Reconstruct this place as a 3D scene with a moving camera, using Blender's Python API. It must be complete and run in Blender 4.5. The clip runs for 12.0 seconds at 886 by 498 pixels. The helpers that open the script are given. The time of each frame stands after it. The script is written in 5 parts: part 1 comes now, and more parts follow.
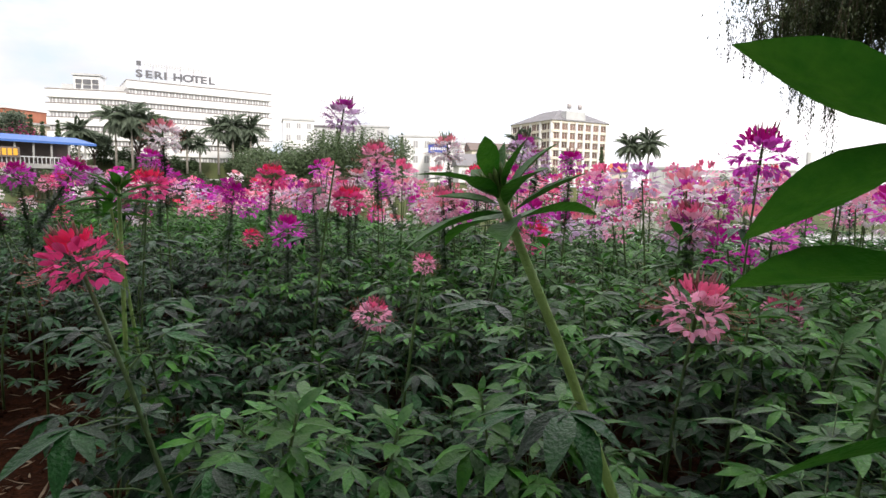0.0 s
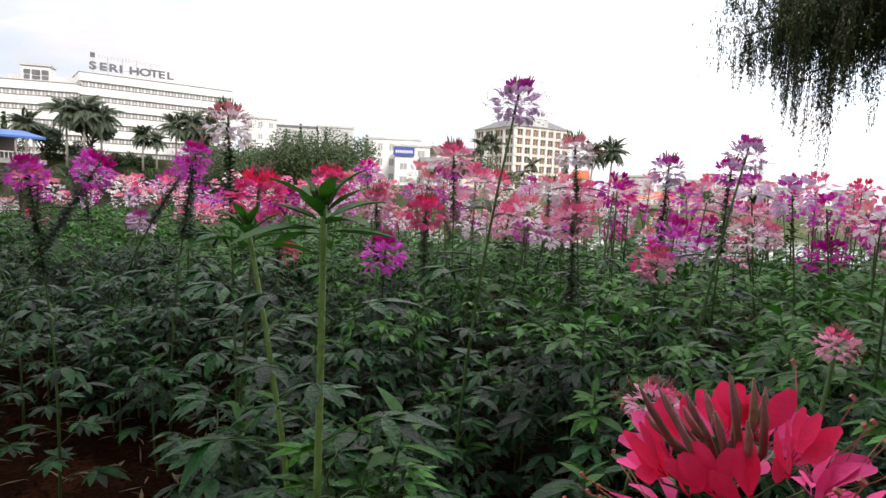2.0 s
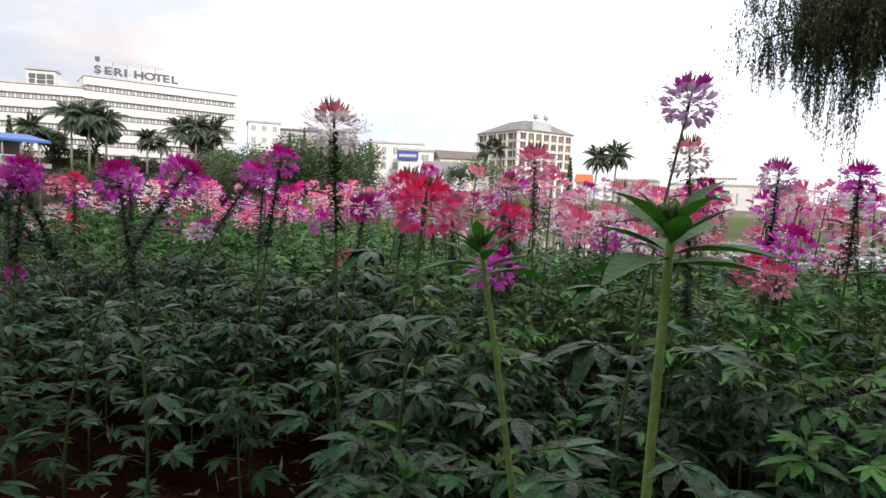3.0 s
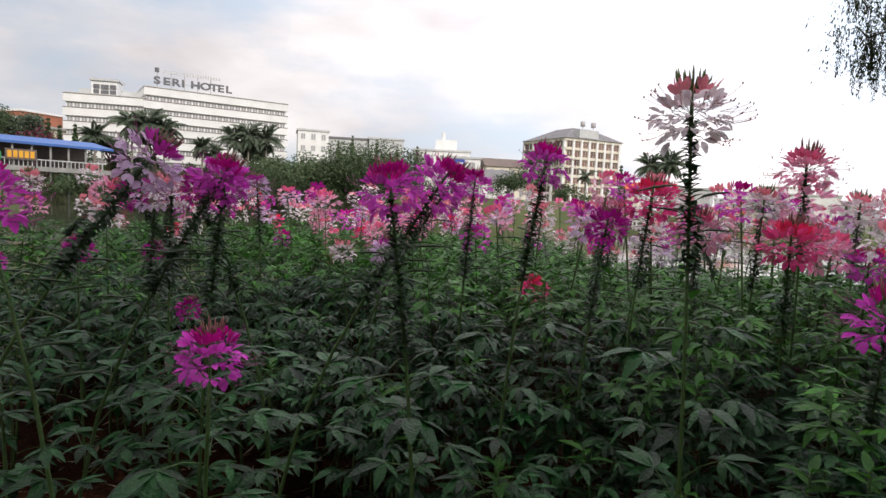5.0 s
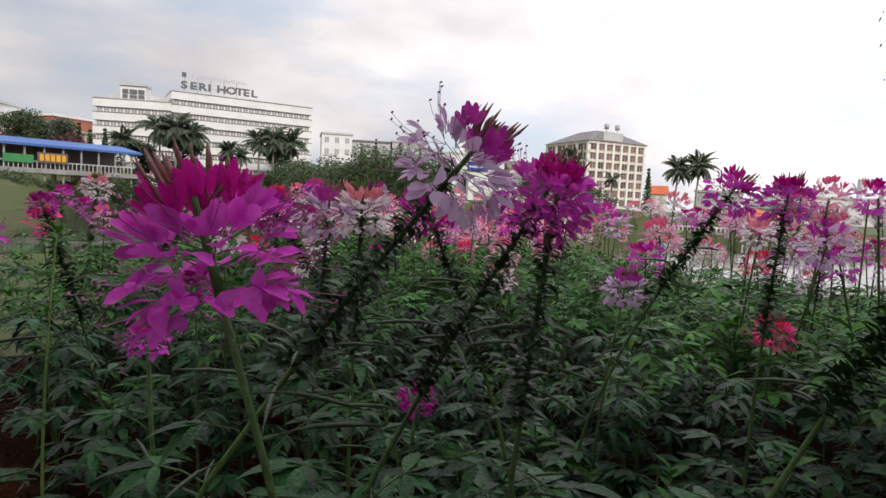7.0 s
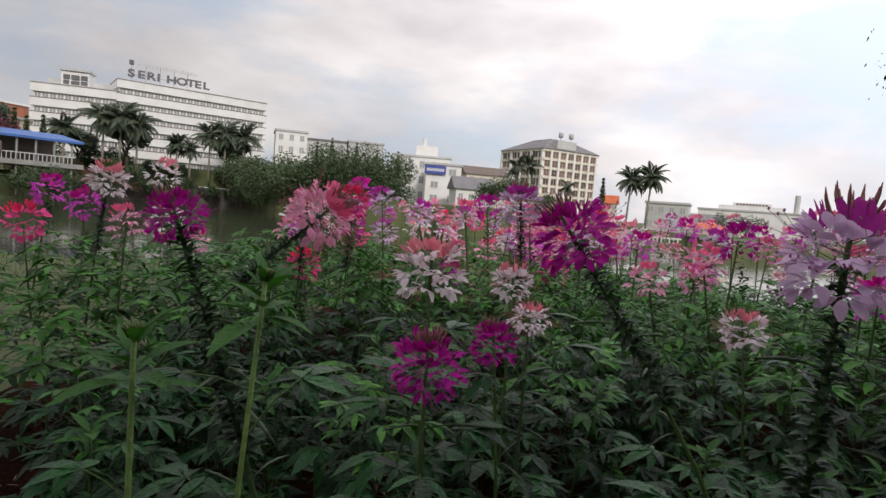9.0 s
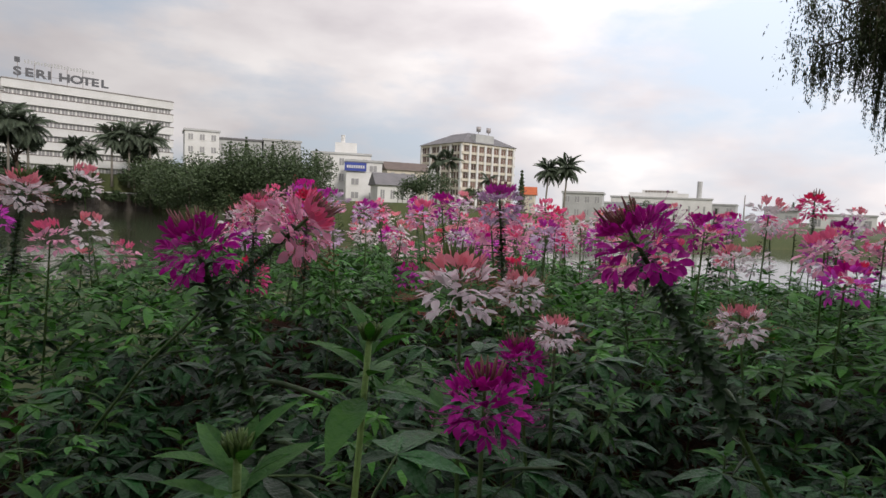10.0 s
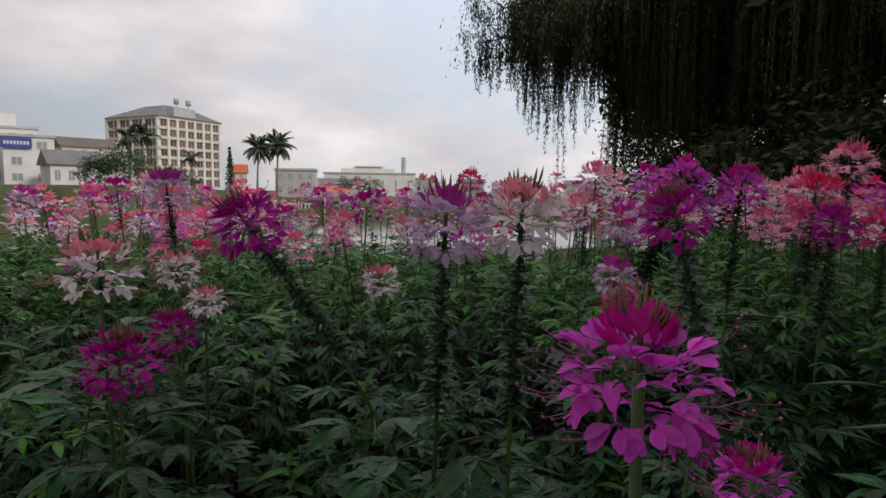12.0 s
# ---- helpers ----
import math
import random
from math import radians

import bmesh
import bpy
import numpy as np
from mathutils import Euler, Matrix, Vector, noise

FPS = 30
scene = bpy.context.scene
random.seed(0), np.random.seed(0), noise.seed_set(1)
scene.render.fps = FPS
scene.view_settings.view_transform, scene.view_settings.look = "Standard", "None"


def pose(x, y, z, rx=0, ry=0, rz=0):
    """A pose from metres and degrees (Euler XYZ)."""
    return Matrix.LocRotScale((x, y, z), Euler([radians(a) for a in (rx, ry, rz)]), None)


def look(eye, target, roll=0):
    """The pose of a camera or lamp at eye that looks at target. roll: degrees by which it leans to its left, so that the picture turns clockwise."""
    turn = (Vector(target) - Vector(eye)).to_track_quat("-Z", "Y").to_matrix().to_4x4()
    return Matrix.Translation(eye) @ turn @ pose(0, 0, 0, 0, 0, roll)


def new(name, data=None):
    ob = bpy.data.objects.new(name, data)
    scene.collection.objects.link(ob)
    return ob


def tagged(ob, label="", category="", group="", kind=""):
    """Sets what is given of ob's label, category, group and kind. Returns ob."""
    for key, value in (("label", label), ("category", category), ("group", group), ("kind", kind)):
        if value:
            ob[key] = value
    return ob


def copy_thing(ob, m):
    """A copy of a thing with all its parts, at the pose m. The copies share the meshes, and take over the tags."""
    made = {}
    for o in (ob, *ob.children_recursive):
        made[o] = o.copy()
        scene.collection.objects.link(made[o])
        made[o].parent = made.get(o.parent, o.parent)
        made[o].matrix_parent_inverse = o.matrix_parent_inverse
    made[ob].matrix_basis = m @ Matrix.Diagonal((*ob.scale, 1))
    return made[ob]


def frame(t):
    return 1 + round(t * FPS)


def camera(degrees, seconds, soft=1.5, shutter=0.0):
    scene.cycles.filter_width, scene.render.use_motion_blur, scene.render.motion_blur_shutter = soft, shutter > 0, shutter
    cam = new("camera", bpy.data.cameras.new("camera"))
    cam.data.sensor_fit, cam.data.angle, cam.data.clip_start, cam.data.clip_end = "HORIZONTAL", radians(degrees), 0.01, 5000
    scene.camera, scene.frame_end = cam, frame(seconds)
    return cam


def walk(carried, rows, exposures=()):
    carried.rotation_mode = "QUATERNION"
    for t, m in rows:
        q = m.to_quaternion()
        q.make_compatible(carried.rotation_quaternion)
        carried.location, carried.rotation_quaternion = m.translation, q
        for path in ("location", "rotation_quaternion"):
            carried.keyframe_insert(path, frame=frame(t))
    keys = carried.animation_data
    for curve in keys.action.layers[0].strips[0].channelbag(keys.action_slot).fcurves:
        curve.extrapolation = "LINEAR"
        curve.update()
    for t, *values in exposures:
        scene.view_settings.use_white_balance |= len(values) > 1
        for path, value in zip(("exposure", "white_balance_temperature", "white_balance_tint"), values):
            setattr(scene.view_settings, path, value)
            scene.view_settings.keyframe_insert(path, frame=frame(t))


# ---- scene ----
cam = camera(73.50, 12.0)
PATH = (
    (0.0, pose(-0.000, -0.000, 1.241, 83.84, -1.11, -0.17)),
    (0.5, pose(-0.189, 0.203, 1.240, 83.61, -0.23, -0.14)),
    (1.0, pose(-0.356, 0.379, 1.266, 83.73, -1.23, -0.58)),
    (1.5, pose(-0.522, 0.553, 1.256, 83.96, -2.48, -2.01)),
    (2.0, pose(-0.703, 0.674, 1.249, 84.27, -2.31, -3.87)),
    (2.5, pose(-0.894, 0.774, 1.249, 84.48, -2.44, -3.96)),
    (4.5, pose(-1.685, 1.349, 1.241, 85.03, -2.10, -0.78)),
    (5.0, pose(-1.859, 1.538, 1.237, 85.20, -2.65, 0.41)),
    (5.5, pose(-2.030, 1.724, 1.248, 85.32, -2.92, 0.85)),
    (6.0, pose(-2.203, 1.892, 1.248, 85.18, -2.55, 1.41)),
    (6.5, pose(-2.409, 2.068, 1.258, 85.30, -2.47, 1.65)),
    (7.0, pose(-2.571, 2.211, 1.251, 85.40, -2.66, 2.36)),
    (7.5, pose(-2.718, 2.311, 1.261, 85.29, -2.77, 2.15)),
    (9.5, pose(-3.581, 3.160, 1.223, 86.20, -3.99, -5.49)),
    (10.0, pose(-3.616, 3.183, 1.243, 86.00, -2.43, -9.79)),
    (10.5, pose(-3.627, 3.149, 1.257, 85.53, -1.66, -14.70)),
    (11.0, pose(-3.615, 3.039, 1.257, 84.90, -1.86, -22.03)),
    (11.5, pose(-3.586, 2.923, 1.260, 84.57, -1.49, -29.76)),
    (12.0, pose(-3.555, 2.857, 1.264, 84.51, -0.59, -36.72)),
)
# The eye goes diagonally along the flower rows, then stops and turns to the willow.
walk(cam, PATH, exposures=((0.0, 0.55), (2.5, 0.38), (5.0, -0.04), (7.5, -0.22), (9.5, -0.48), (10.5, -0.60), (12.0, -0.82)))

# ---- sky and sun ----
world = bpy.data.worlds.new("sky")
scene.world = world
world.use_nodes = True
wt = world.node_tree
wt.nodes.clear()


def wnode(kind, **kw):
    n = wt.nodes.new(kind)
    for k, v in kw.items():
        n.inputs[k].default_value = v
    return n


SUN_EL, SUN_ROT = radians(36), radians(163)
sky = wnode("ShaderNodeTexSky")
sky.sky_type, sky.sun_disc, sky.sun_elevation, sky.sun_rotation = "NISHITA", False, SUN_EL, SUN_ROT
sky.dust_density = 3.0
coords = wnode("ShaderNodeTexCoord")
squash = wnode("ShaderNodeMapping")
squash.inputs["Scale"].default_value = (1.0, 1.0, 2.6)
clouds = wnode("ShaderNodeTexNoise", Scale=2.3, Detail=7.0, Roughness=0.55)
ramp = wnode("ShaderNodeValToRGB")
ramp.color_ramp.elements[0].position, ramp.color_ramp.elements[0].color = 0.40, (0.0, 0.0, 0.0, 1)
ramp.color_ramp.elements[1].position, ramp.color_ramp.elements[1].color = 0.55, (1, 1, 1, 1)
shade = wnode("ShaderNodeTexNoise", Scale=2.8, Detail=5.0, Roughness=0.5)
tone = wnode("ShaderNodeValToRGB")
tone.color_ramp.elements[0].position, tone.color_ramp.elements[0].color = 0.36, (7.8, 7.25, 7.5, 1)
tone.color_ramp.elements[1].position, tone.color_ramp.elements[1].color = 0.64, (11.6, 11.0, 10.9, 1)
mixer = wt.nodes.new("ShaderNodeMixRGB")
glow = wt.nodes.new("ShaderNodeVectorMath")
glow.operation = "DOT_PRODUCT"
glow.inputs[1].default_value = (0.50, 0.30, 0.81)
height = wnode("ShaderNodeMapRange")
height.inputs["From Min"].default_value, height.inputs["From Max"].default_value = 0.08, 0.80
rise = wt.nodes.new("ShaderNodeMath")
rise.operation = "POWER"
rise.inputs[1].default_value = 1.8
bright = wnode("ShaderNodeMapRange")
bright.inputs["To Min"].default_value, bright.inputs["To Max"].default_value = 0.75, 1.80
veil = wt.nodes.new("ShaderNodeMixRGB")
veil.blend_type = "MULTIPLY"
veil.inputs[0].default_value = 1.0
back = wnode("ShaderNodeBackground", Strength=0.11)
wout = wnode("ShaderNodeOutputWorld")
lift = wt.nodes.new("ShaderNodeMixRGB")
lift.inputs[0].default_value = 0.75
lift.inputs[2].default_value = (8.3, 9.0, 10.2, 1)
wt.links.new(coords.outputs["Generated"], squash.inputs["Vector"])
wt.links.new(squash.outputs["Vector"], clouds.inputs["Vector"])
wt.links.new(squash.outputs["Vector"], shade.inputs["Vector"])
wt.links.new(clouds.outputs["Fac"], ramp.inputs["Fac"])
wt.links.new(shade.outputs["Fac"], tone.inputs["Fac"])
wt.links.new(sky.outputs["Color"], lift.inputs[1])
wt.links.new(ramp.outputs["Color"], mixer.inputs[0])
wt.links.new(lift.outputs[0], mixer.inputs[1])
wt.links.new(tone.outputs["Color"], mixer.inputs[2])
# grey veil along the horizon; the clouds brighten upwards and towards the willow side
wt.links.new(coords.outputs["Generated"], glow.inputs[0])
wt.links.new(glow.outputs["Value"], height.inputs["Value"])
wt.links.new(height.outputs["Result"], rise.inputs[0])
wt.links.new(rise.outputs[0], bright.inputs["Value"])
wt.links.new(mixer.outputs[0], veil.inputs[1])
wt.links.new(bright.outputs["Result"], veil.inputs[2])
wt.links.new(veil.outputs[0], back.inputs["Color"])
wt.links.new(back.outputs[0], wout.inputs["Surface"])

sun = new("sun", bpy.data.lights.new("sun", "SUN"))
sun.data.energy, sun.data.angle, sun.data.color = 2.6, radians(12), (1.0, 0.94, 0.87)
sun_way = Vector((math.sin(SUN_ROT) * math.cos(SUN_EL), math.cos(SUN_ROT) * math.cos(SUN_EL), math.sin(SUN_EL)))
sun.matrix_world = look(sun_way * 50, (0, 0, 0))


# ---- materials ----
def surface(name, base, other=None, scale=8.0, rough=0.6, fine=60.0, bump=0.0, through_light=0.0, island=0.0,
            per_object=0.0, metal=0.0, spec=0.5, third=None):
    """A painted, grown or built surface: two tones mixed by coarse and fine noise, with optional relief and translucence."""
    m = bpy.data.materials.new(name)
    m.use_nodes = True
    nt = m.node_tree
    b = nt.nodes["Principled BSDF"]
    b.inputs["Roughness"].default_value, b.inputs["Metallic"].default_value = rough, metal
    b.inputs["Specular IOR Level"].default_value = spec
    tc = nt.nodes.new("ShaderNodeTexCoord")
    n1 = nt.nodes.new("ShaderNodeTexNoise")
    n1.inputs["Scale"].default_value, n1.inputs["Detail"].default_value = scale, 4
    n2 = nt.nodes.new("ShaderNodeTexNoise")
    n2.inputs["Scale"].default_value, n2.inputs["Detail"].default_value = fine, 3
    nt.links.new(tc.outputs["Object"], n1.inputs["Vector"])
    nt.links.new(tc.outputs["Object"], n2.inputs["Vector"])
    add = nt.nodes.new("ShaderNodeMath")
    add.operation = "MULTIPLY_ADD"
    add.inputs[1].default_value, add.inputs[2].default_value = 0.6, -0.3
    nt.links.new(n2.outputs["Fac"], add.inputs[0])
    tot = nt.nodes.new("ShaderNodeMath")
    nt.links.new(n1.outputs["Fac"], tot.inputs[0])
    nt.links.new(add.outputs[0], tot.inputs[1])
    rp = nt.nodes.new("ShaderNodeValToRGB")
    rp.color_ramp.elements[0].position, rp.color_ramp.elements[1].position = 0.34, 0.68
    rp.color_ramp.elements[0].color = (*base, 1)
    rp.color_ramp.elements[1].color = (*(other or [c * 0.8 for c in base]), 1)
    if third:
        e = rp.color_ramp.elements.new(0.5)
        e.color = (*third, 1)
    nt.links.new(tot.outputs[0], rp.inputs["Fac"])
    col = rp.outputs["Color"]
    for amount, kind, sock in ((island, "ShaderNodeNewGeometry", "Random Per Island"), (per_object, "ShaderNodeObjectInfo", "Random")):
        if amount:
            g = nt.nodes.new(kind)
            sp = nt.nodes.new("ShaderNodeMapRange")
            sp.inputs["To Min"].default_value, sp.inputs["To Max"].default_value = 1 - amount, 1 + amount
            nt.links.new(g.outputs[sock], sp.inputs["Value"])
            hv = nt.nodes.new("ShaderNodeHueSaturation")
            nt.links.new(sp.outputs["Result"], hv.inputs["Value"])
            nt.links.new(col, hv.inputs["Color"])
            col = hv.outputs["Color"]
    nt.links.new(col, b.inputs["Base Color"])
    if bump:
        bp = nt.nodes.new("ShaderNodeBump")
        bp.inputs["Strength"].default_value, bp.inputs["Distance"].default_value = bump, 0.02
        nt.links.new(n2.outputs["Fac"], bp.inputs["Height"])
        nt.links.new(bp.outputs["Normal"], b.inputs["Normal"])
    if through_light:
        tr = nt.nodes.new("ShaderNodeBsdfTranslucent")
        nt.links.new(col, tr.inputs["Color"])
        mx = nt.nodes.new("ShaderNodeMixShader")
        mx.inputs[0].default_value = through_light
        nt.links.new(b.outputs[0], mx.inputs[1])
        nt.links.new(tr.outputs[0], mx.inputs[2])
        nt.links.new(mx.outputs[0], nt.nodes["Material Output"].inputs["Surface"])
    return m


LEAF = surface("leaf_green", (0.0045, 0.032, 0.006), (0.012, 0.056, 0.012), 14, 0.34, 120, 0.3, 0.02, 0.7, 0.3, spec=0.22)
YOUNG = surface("young_leaf_green", (0.020, 0.100, 0.008), (0.044, 0.138, 0.013), 14, 0.5, 120, 0.2, 0.30, 0.25, 0.15, spec=0.3)
STEM = surface("stem_green", (0.045, 0.095, 0.018), (0.07, 0.125, 0.03), 10, 0.6, 90, 0.3, 0, 0, 0.2)
PALESTEM = surface("pale_stem_green", (0.15, 0.26, 0.055), (0.20, 0.31, 0.08), 10, 0.6, 90, 0.3, 0, 0, 0.2)
BRACT = surface("bract_dark_green", (0.012, 0.045, 0.010), (0.022, 0.062, 0.014), 20, 0.6, 120, 0.2, 0.05, 0.3)
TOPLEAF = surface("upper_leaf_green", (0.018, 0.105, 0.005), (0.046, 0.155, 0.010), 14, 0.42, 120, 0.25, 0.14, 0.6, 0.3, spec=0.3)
POD = surface("pod_dark_green", (0.022, 0.045, 0.012), (0.035, 0.06, 0.018), 20, 0.55, 120, 0.2, 0, 0, 0.2)
BUD = surface("bud_mauve_green", (0.24, 0.16, 0.09), (0.38, 0.10, 0.17), 25, 0.55, 200, 0.2, 0.15, 0.3)
BUDGREEN = surface("bud_green", (0.10, 0.17, 0.04), (0.14, 0.2, 0.06), 25, 0.55, 200, 0.2, 0.15, 0.3)


def petal(name, a, b):
    return surface(name, a, b, 30, 0.6, 150, 0.15, 0.35, 0.18, 0.15, spec=0.2)


FIL = {
    "magenta": surface("stamen_purple", (0.35, 0.08, 0.25), (0.3, 0.1, 0.2), 10, 0.6),
    "pink": surface("stamen_red", (0.42, 0.10, 0.08), (0.38, 0.14, 0.12), 10, 0.6),
}
PAL = {
    "magenta": (petal("petal_deep_magenta", (0.62, 0.010, 0.30), (0.50, 0.010, 0.27)), petal("petal_violet_pink", (0.70, 0.055, 0.58), (0.74, 0.12, 0.64)), FIL["magenta"]),
    "deep": (petal("petal_wine_purple", (0.46, 0.008, 0.26), (0.38, 0.008, 0.24)), petal("petal_wine_magenta", (0.56, 0.014, 0.36), (0.46, 0.012, 0.33)), FIL["magenta"]),
    "red": (petal("petal_coral_red", (0.86, 0.040, 0.14), (0.80, 0.04, 0.16)), petal("petal_hot_pink", (0.84, 0.10, 0.34), (0.80, 0.08, 0.30)), FIL["pink"]),
    "pink": (petal("petal_rose_red", (0.84, 0.13, 0.30), (0.83, 0.22, 0.38)), petal("petal_rose_pink", (0.85, 0.36, 0.54), (0.86, 0.46, 0.62)), FIL["pink"]),
    "white": (petal("petal_blush_red", (0.86, 0.26, 0.34), (0.84, 0.36, 0.42)), petal("petal_white", (0.86, 0.79, 0.82), (0.84, 0.72, 0.78)), FIL["pink"]),
    "lilac": (petal("petal_purple", (0.52, 0.03, 0.38), (0.56, 0.06, 0.42)), petal("petal_pale_lilac", (0.70, 0.55, 0.74), (0.72, 0.48, 0.72)), FIL["magenta"]),
}
SOIL = surface("red_brown_soil", (0.030, 0.0105, 0.0045), (0.050, 0.019, 0.009), 3, 0.95, 45, 0.9, spec=0.03, third=(0.014, 0.006, 0.003))
STRAW = surface("dry_litter", (0.25, 0.19, 0.12), (0.16, 0.11, 0.07), 6, 0.9, 60, 0.2, 0, 0.3)
GRASS = surface("grass_blade", (0.085, 0.14, 0.03), (0.13, 0.17, 0.05), 2, 0.7, 20, 0, 0.2, 0.3)
WALLSTONE = surface("stained_lakeside_masonry", (0.13, 0.115, 0.10), (0.20, 0.18, 0.16), 0.5, 0.95, 5, 0.5, third=(0.10, 0.085, 0.075))
CONC = surface("grey_concrete", (0.34, 0.33, 0.31), (0.24, 0.235, 0.22), 0.8, 0.9, 7, 0.4)
WHITE = surface("white_painted_render", (0.80, 0.79, 0.78), (0.70, 0.69, 0.67), 0.35, 0.75, 4, 0.1)
CREAM = surface("cream_painted_render", (0.74, 0.68, 0.58), (0.64, 0.57, 0.47), 0.3, 0.8, 4, 0.1)
PALEGREY = surface("pale_grey_render", (0.55, 0.55, 0.54), (0.44, 0.44, 0.44), 0.3, 0.85, 4, 0.1)
GREYROOF = surface("grey_roof_sheet", (0.19, 0.18, 0.19), (0.14, 0.135, 0.14), 0.5, 0.7, 5, 0.2)
DARKTRIM = surface("dark_brown_trim", (0.16, 0.12, 0.10), (0.12, 0.09, 0.08), 0.6, 0.7, 6)
BLUE = surface("blue_roof_sheet", (0.06, 0.15, 0.42), (0.05, 0.12, 0.34), 0.5, 0.5, 6, 0.1)
BLUESIGN = surface("blue_sign_paint", (0.05, 0.08, 0.38), (0.05, 0.07, 0.3), 0.5, 0.5, 6)
ORANGE = surface("orange_roof_tile", (0.55, 0.14, 0.05), (0.45, 0.10, 0.04), 0.8, 0.8, 8, 0.3)
BRICKRED = surface("brick_red_render", (0.40, 0.15, 0.09), (0.32, 0.12, 0.07), 0.6, 0.85, 6, 0.2)
YELLOW = surface("yellow_sign_paint", (0.75, 0.38, 0.03), (0.7, 0.33, 0.03), 0.8, 0.6, 8)
GREENP = surface("green_paint", (0.05, 0.25, 0.08), (0.04, 0.2, 0.07), 0.8, 0.6, 8)
GREYSIGN = surface("grey_sign_letters", (0.10, 0.10, 0.11), (0.14, 0.14, 0.15), 0.8, 0.5, 8)
BARK = surface("brown_bark", (0.09, 0.065, 0.045), (0.055, 0.04, 0.03), 5, 0.95, 30, 0.8)
PALEBARK = surface("pale_palm_bark", (0.30, 0.27, 0.23), (0.22, 0.2, 0.17), 3, 0.9, 20, 0.5)
TREELEAF = surface("broad_leaf_green", (0.058, 0.092, 0.038), (0.082, 0.118, 0.052), 0.6, 0.6, 9, 0, 0.2, 0.4)
BUSHLEAF = surface("hedge_leaf_green", (0.045, 0.078, 0.030), (0.065, 0.098, 0.042), 0.6, 0.6, 9, 0, 0.2, 0.4)
PALMLEAF = surface("palm_leaf_green", (0.085, 0.115, 0.075), (0.11, 0.14, 0.09), 0.6, 0.55, 9, 0, 0.35, 0.35)
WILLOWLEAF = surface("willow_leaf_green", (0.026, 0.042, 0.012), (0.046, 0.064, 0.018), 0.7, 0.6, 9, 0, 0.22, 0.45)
BOUGAIN = surface("bougainvillea_magenta", (0.36, 0.02, 0.13), (0.28, 0.02, 0.10), 0.7, 0.7, 9, 0, 0.2, 0.4)
STEEL = surface("painted_steel", (0.35, 0.34, 0.34), (0.45, 0.4, 0.4), 0.6, 0.6, 6)

# distant haze over the panes is painted in as a pale base colour
GLASS = bpy.data.materials.new("hazed_window_glass")
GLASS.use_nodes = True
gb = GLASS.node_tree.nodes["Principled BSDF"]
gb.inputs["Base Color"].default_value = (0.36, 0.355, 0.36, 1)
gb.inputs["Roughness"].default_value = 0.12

LAWN = surface("lawn_and_soil", (0.070, 0.085, 0.026), (0.098, 0.102, 0.038), 0.35, 0.9, 6, 0.5, third=(0.058, 0.075, 0.024))

WATER = bpy.data.materials.new("lake_water")
WATER.use_nodes = True
wb = WATER.node_tree.nodes["Principled BSDF"]
wb.inputs["Base Color"].default_value = (0.05, 0.055, 0.035, 1)
wb.inputs["Roughness"].default_value = 0.06
wb.inputs["IOR"].default_value = 1.33
wn = WATER.node_tree.nodes.new("ShaderNodeTexNoise")
wn.inputs["Scale"].default_value, wn.inputs["Detail"].default_value = 1.4, 4
wbm = WATER.node_tree.nodes.new("ShaderNodeBump")
wbm.inputs["Strength"].default_value, wbm.inputs["Distance"].default_value = 0.12, 0.05
wtc = WATER.node_tree.nodes.new("ShaderNodeTexCoord")
WATER.node_tree.links.new(wtc.outputs["Object"], wn.inputs["Vector"])
WATER.node_tree.links.new(wn.outputs["Fac"], wbm.inputs["Height"])
WATER.node_tree.links.new(wbm.outputs["Normal"], wb.inputs["Normal"])


# ---- mesh tools ----
class Geo:
    """Vertices and faces gathered from many small pieces; a face keeps the index of its material."""

    def __init__(self):
        self.v, self.f, self.m, self.n = [], [], [], 0

    def add(self, verts, faces, mat=0):
        verts = np.asarray(verts, float).reshape(-1, 3)
        k = self.n
        self.v.append(verts)
        self.f.extend([tuple(i + k for i in q) for q in faces])
        self.m.extend([mat] * len(faces))
        self.n += len(verts)
        return self

    def put(self, other, mat4=None, shift=0):
        v = np.concatenate(other.v)
        if mat4 is not None:
            a = np.array(mat4)
            v = v @ a[:3, :3].T + a[:3, 3]
        k = self.n
        self.v.append(v)
        self.f.extend([tuple(i + k for i in q) for q in other.f])
        self.m.extend([i + shift for i in other.m])
        self.n += len(v)
        return self

    def mesh(self, name, mats, smooth=False):
        me = bpy.data.meshes.new(name)
        me.from_pydata(np.concatenate(self.v).tolist(), [], self.f)
        for mt in mats:
            me.materials.append(mt)
        if len(mats) > 1:
            me.polygons.foreach_set("material_index", self.m)
        if smooth:
            me.polygons.foreach_set("use_smooth", [True] * len(self.f))
        me.update()
        return me


def child(name, me, parent, m=None, label=""):
    ob = new(name, me)
    ob.parent = parent
    if m is not None:
        ob.matrix_basis = m
    return tagged(ob, label)


def thing(name, at, label, category, group="", kind="", turn=0.0):
    ob = new(name)
    ob.empty_display_size = 0.1
    ob.matrix_basis = pose(*at, 0, 0, turn)
    return tagged(ob, label, category, group, kind)


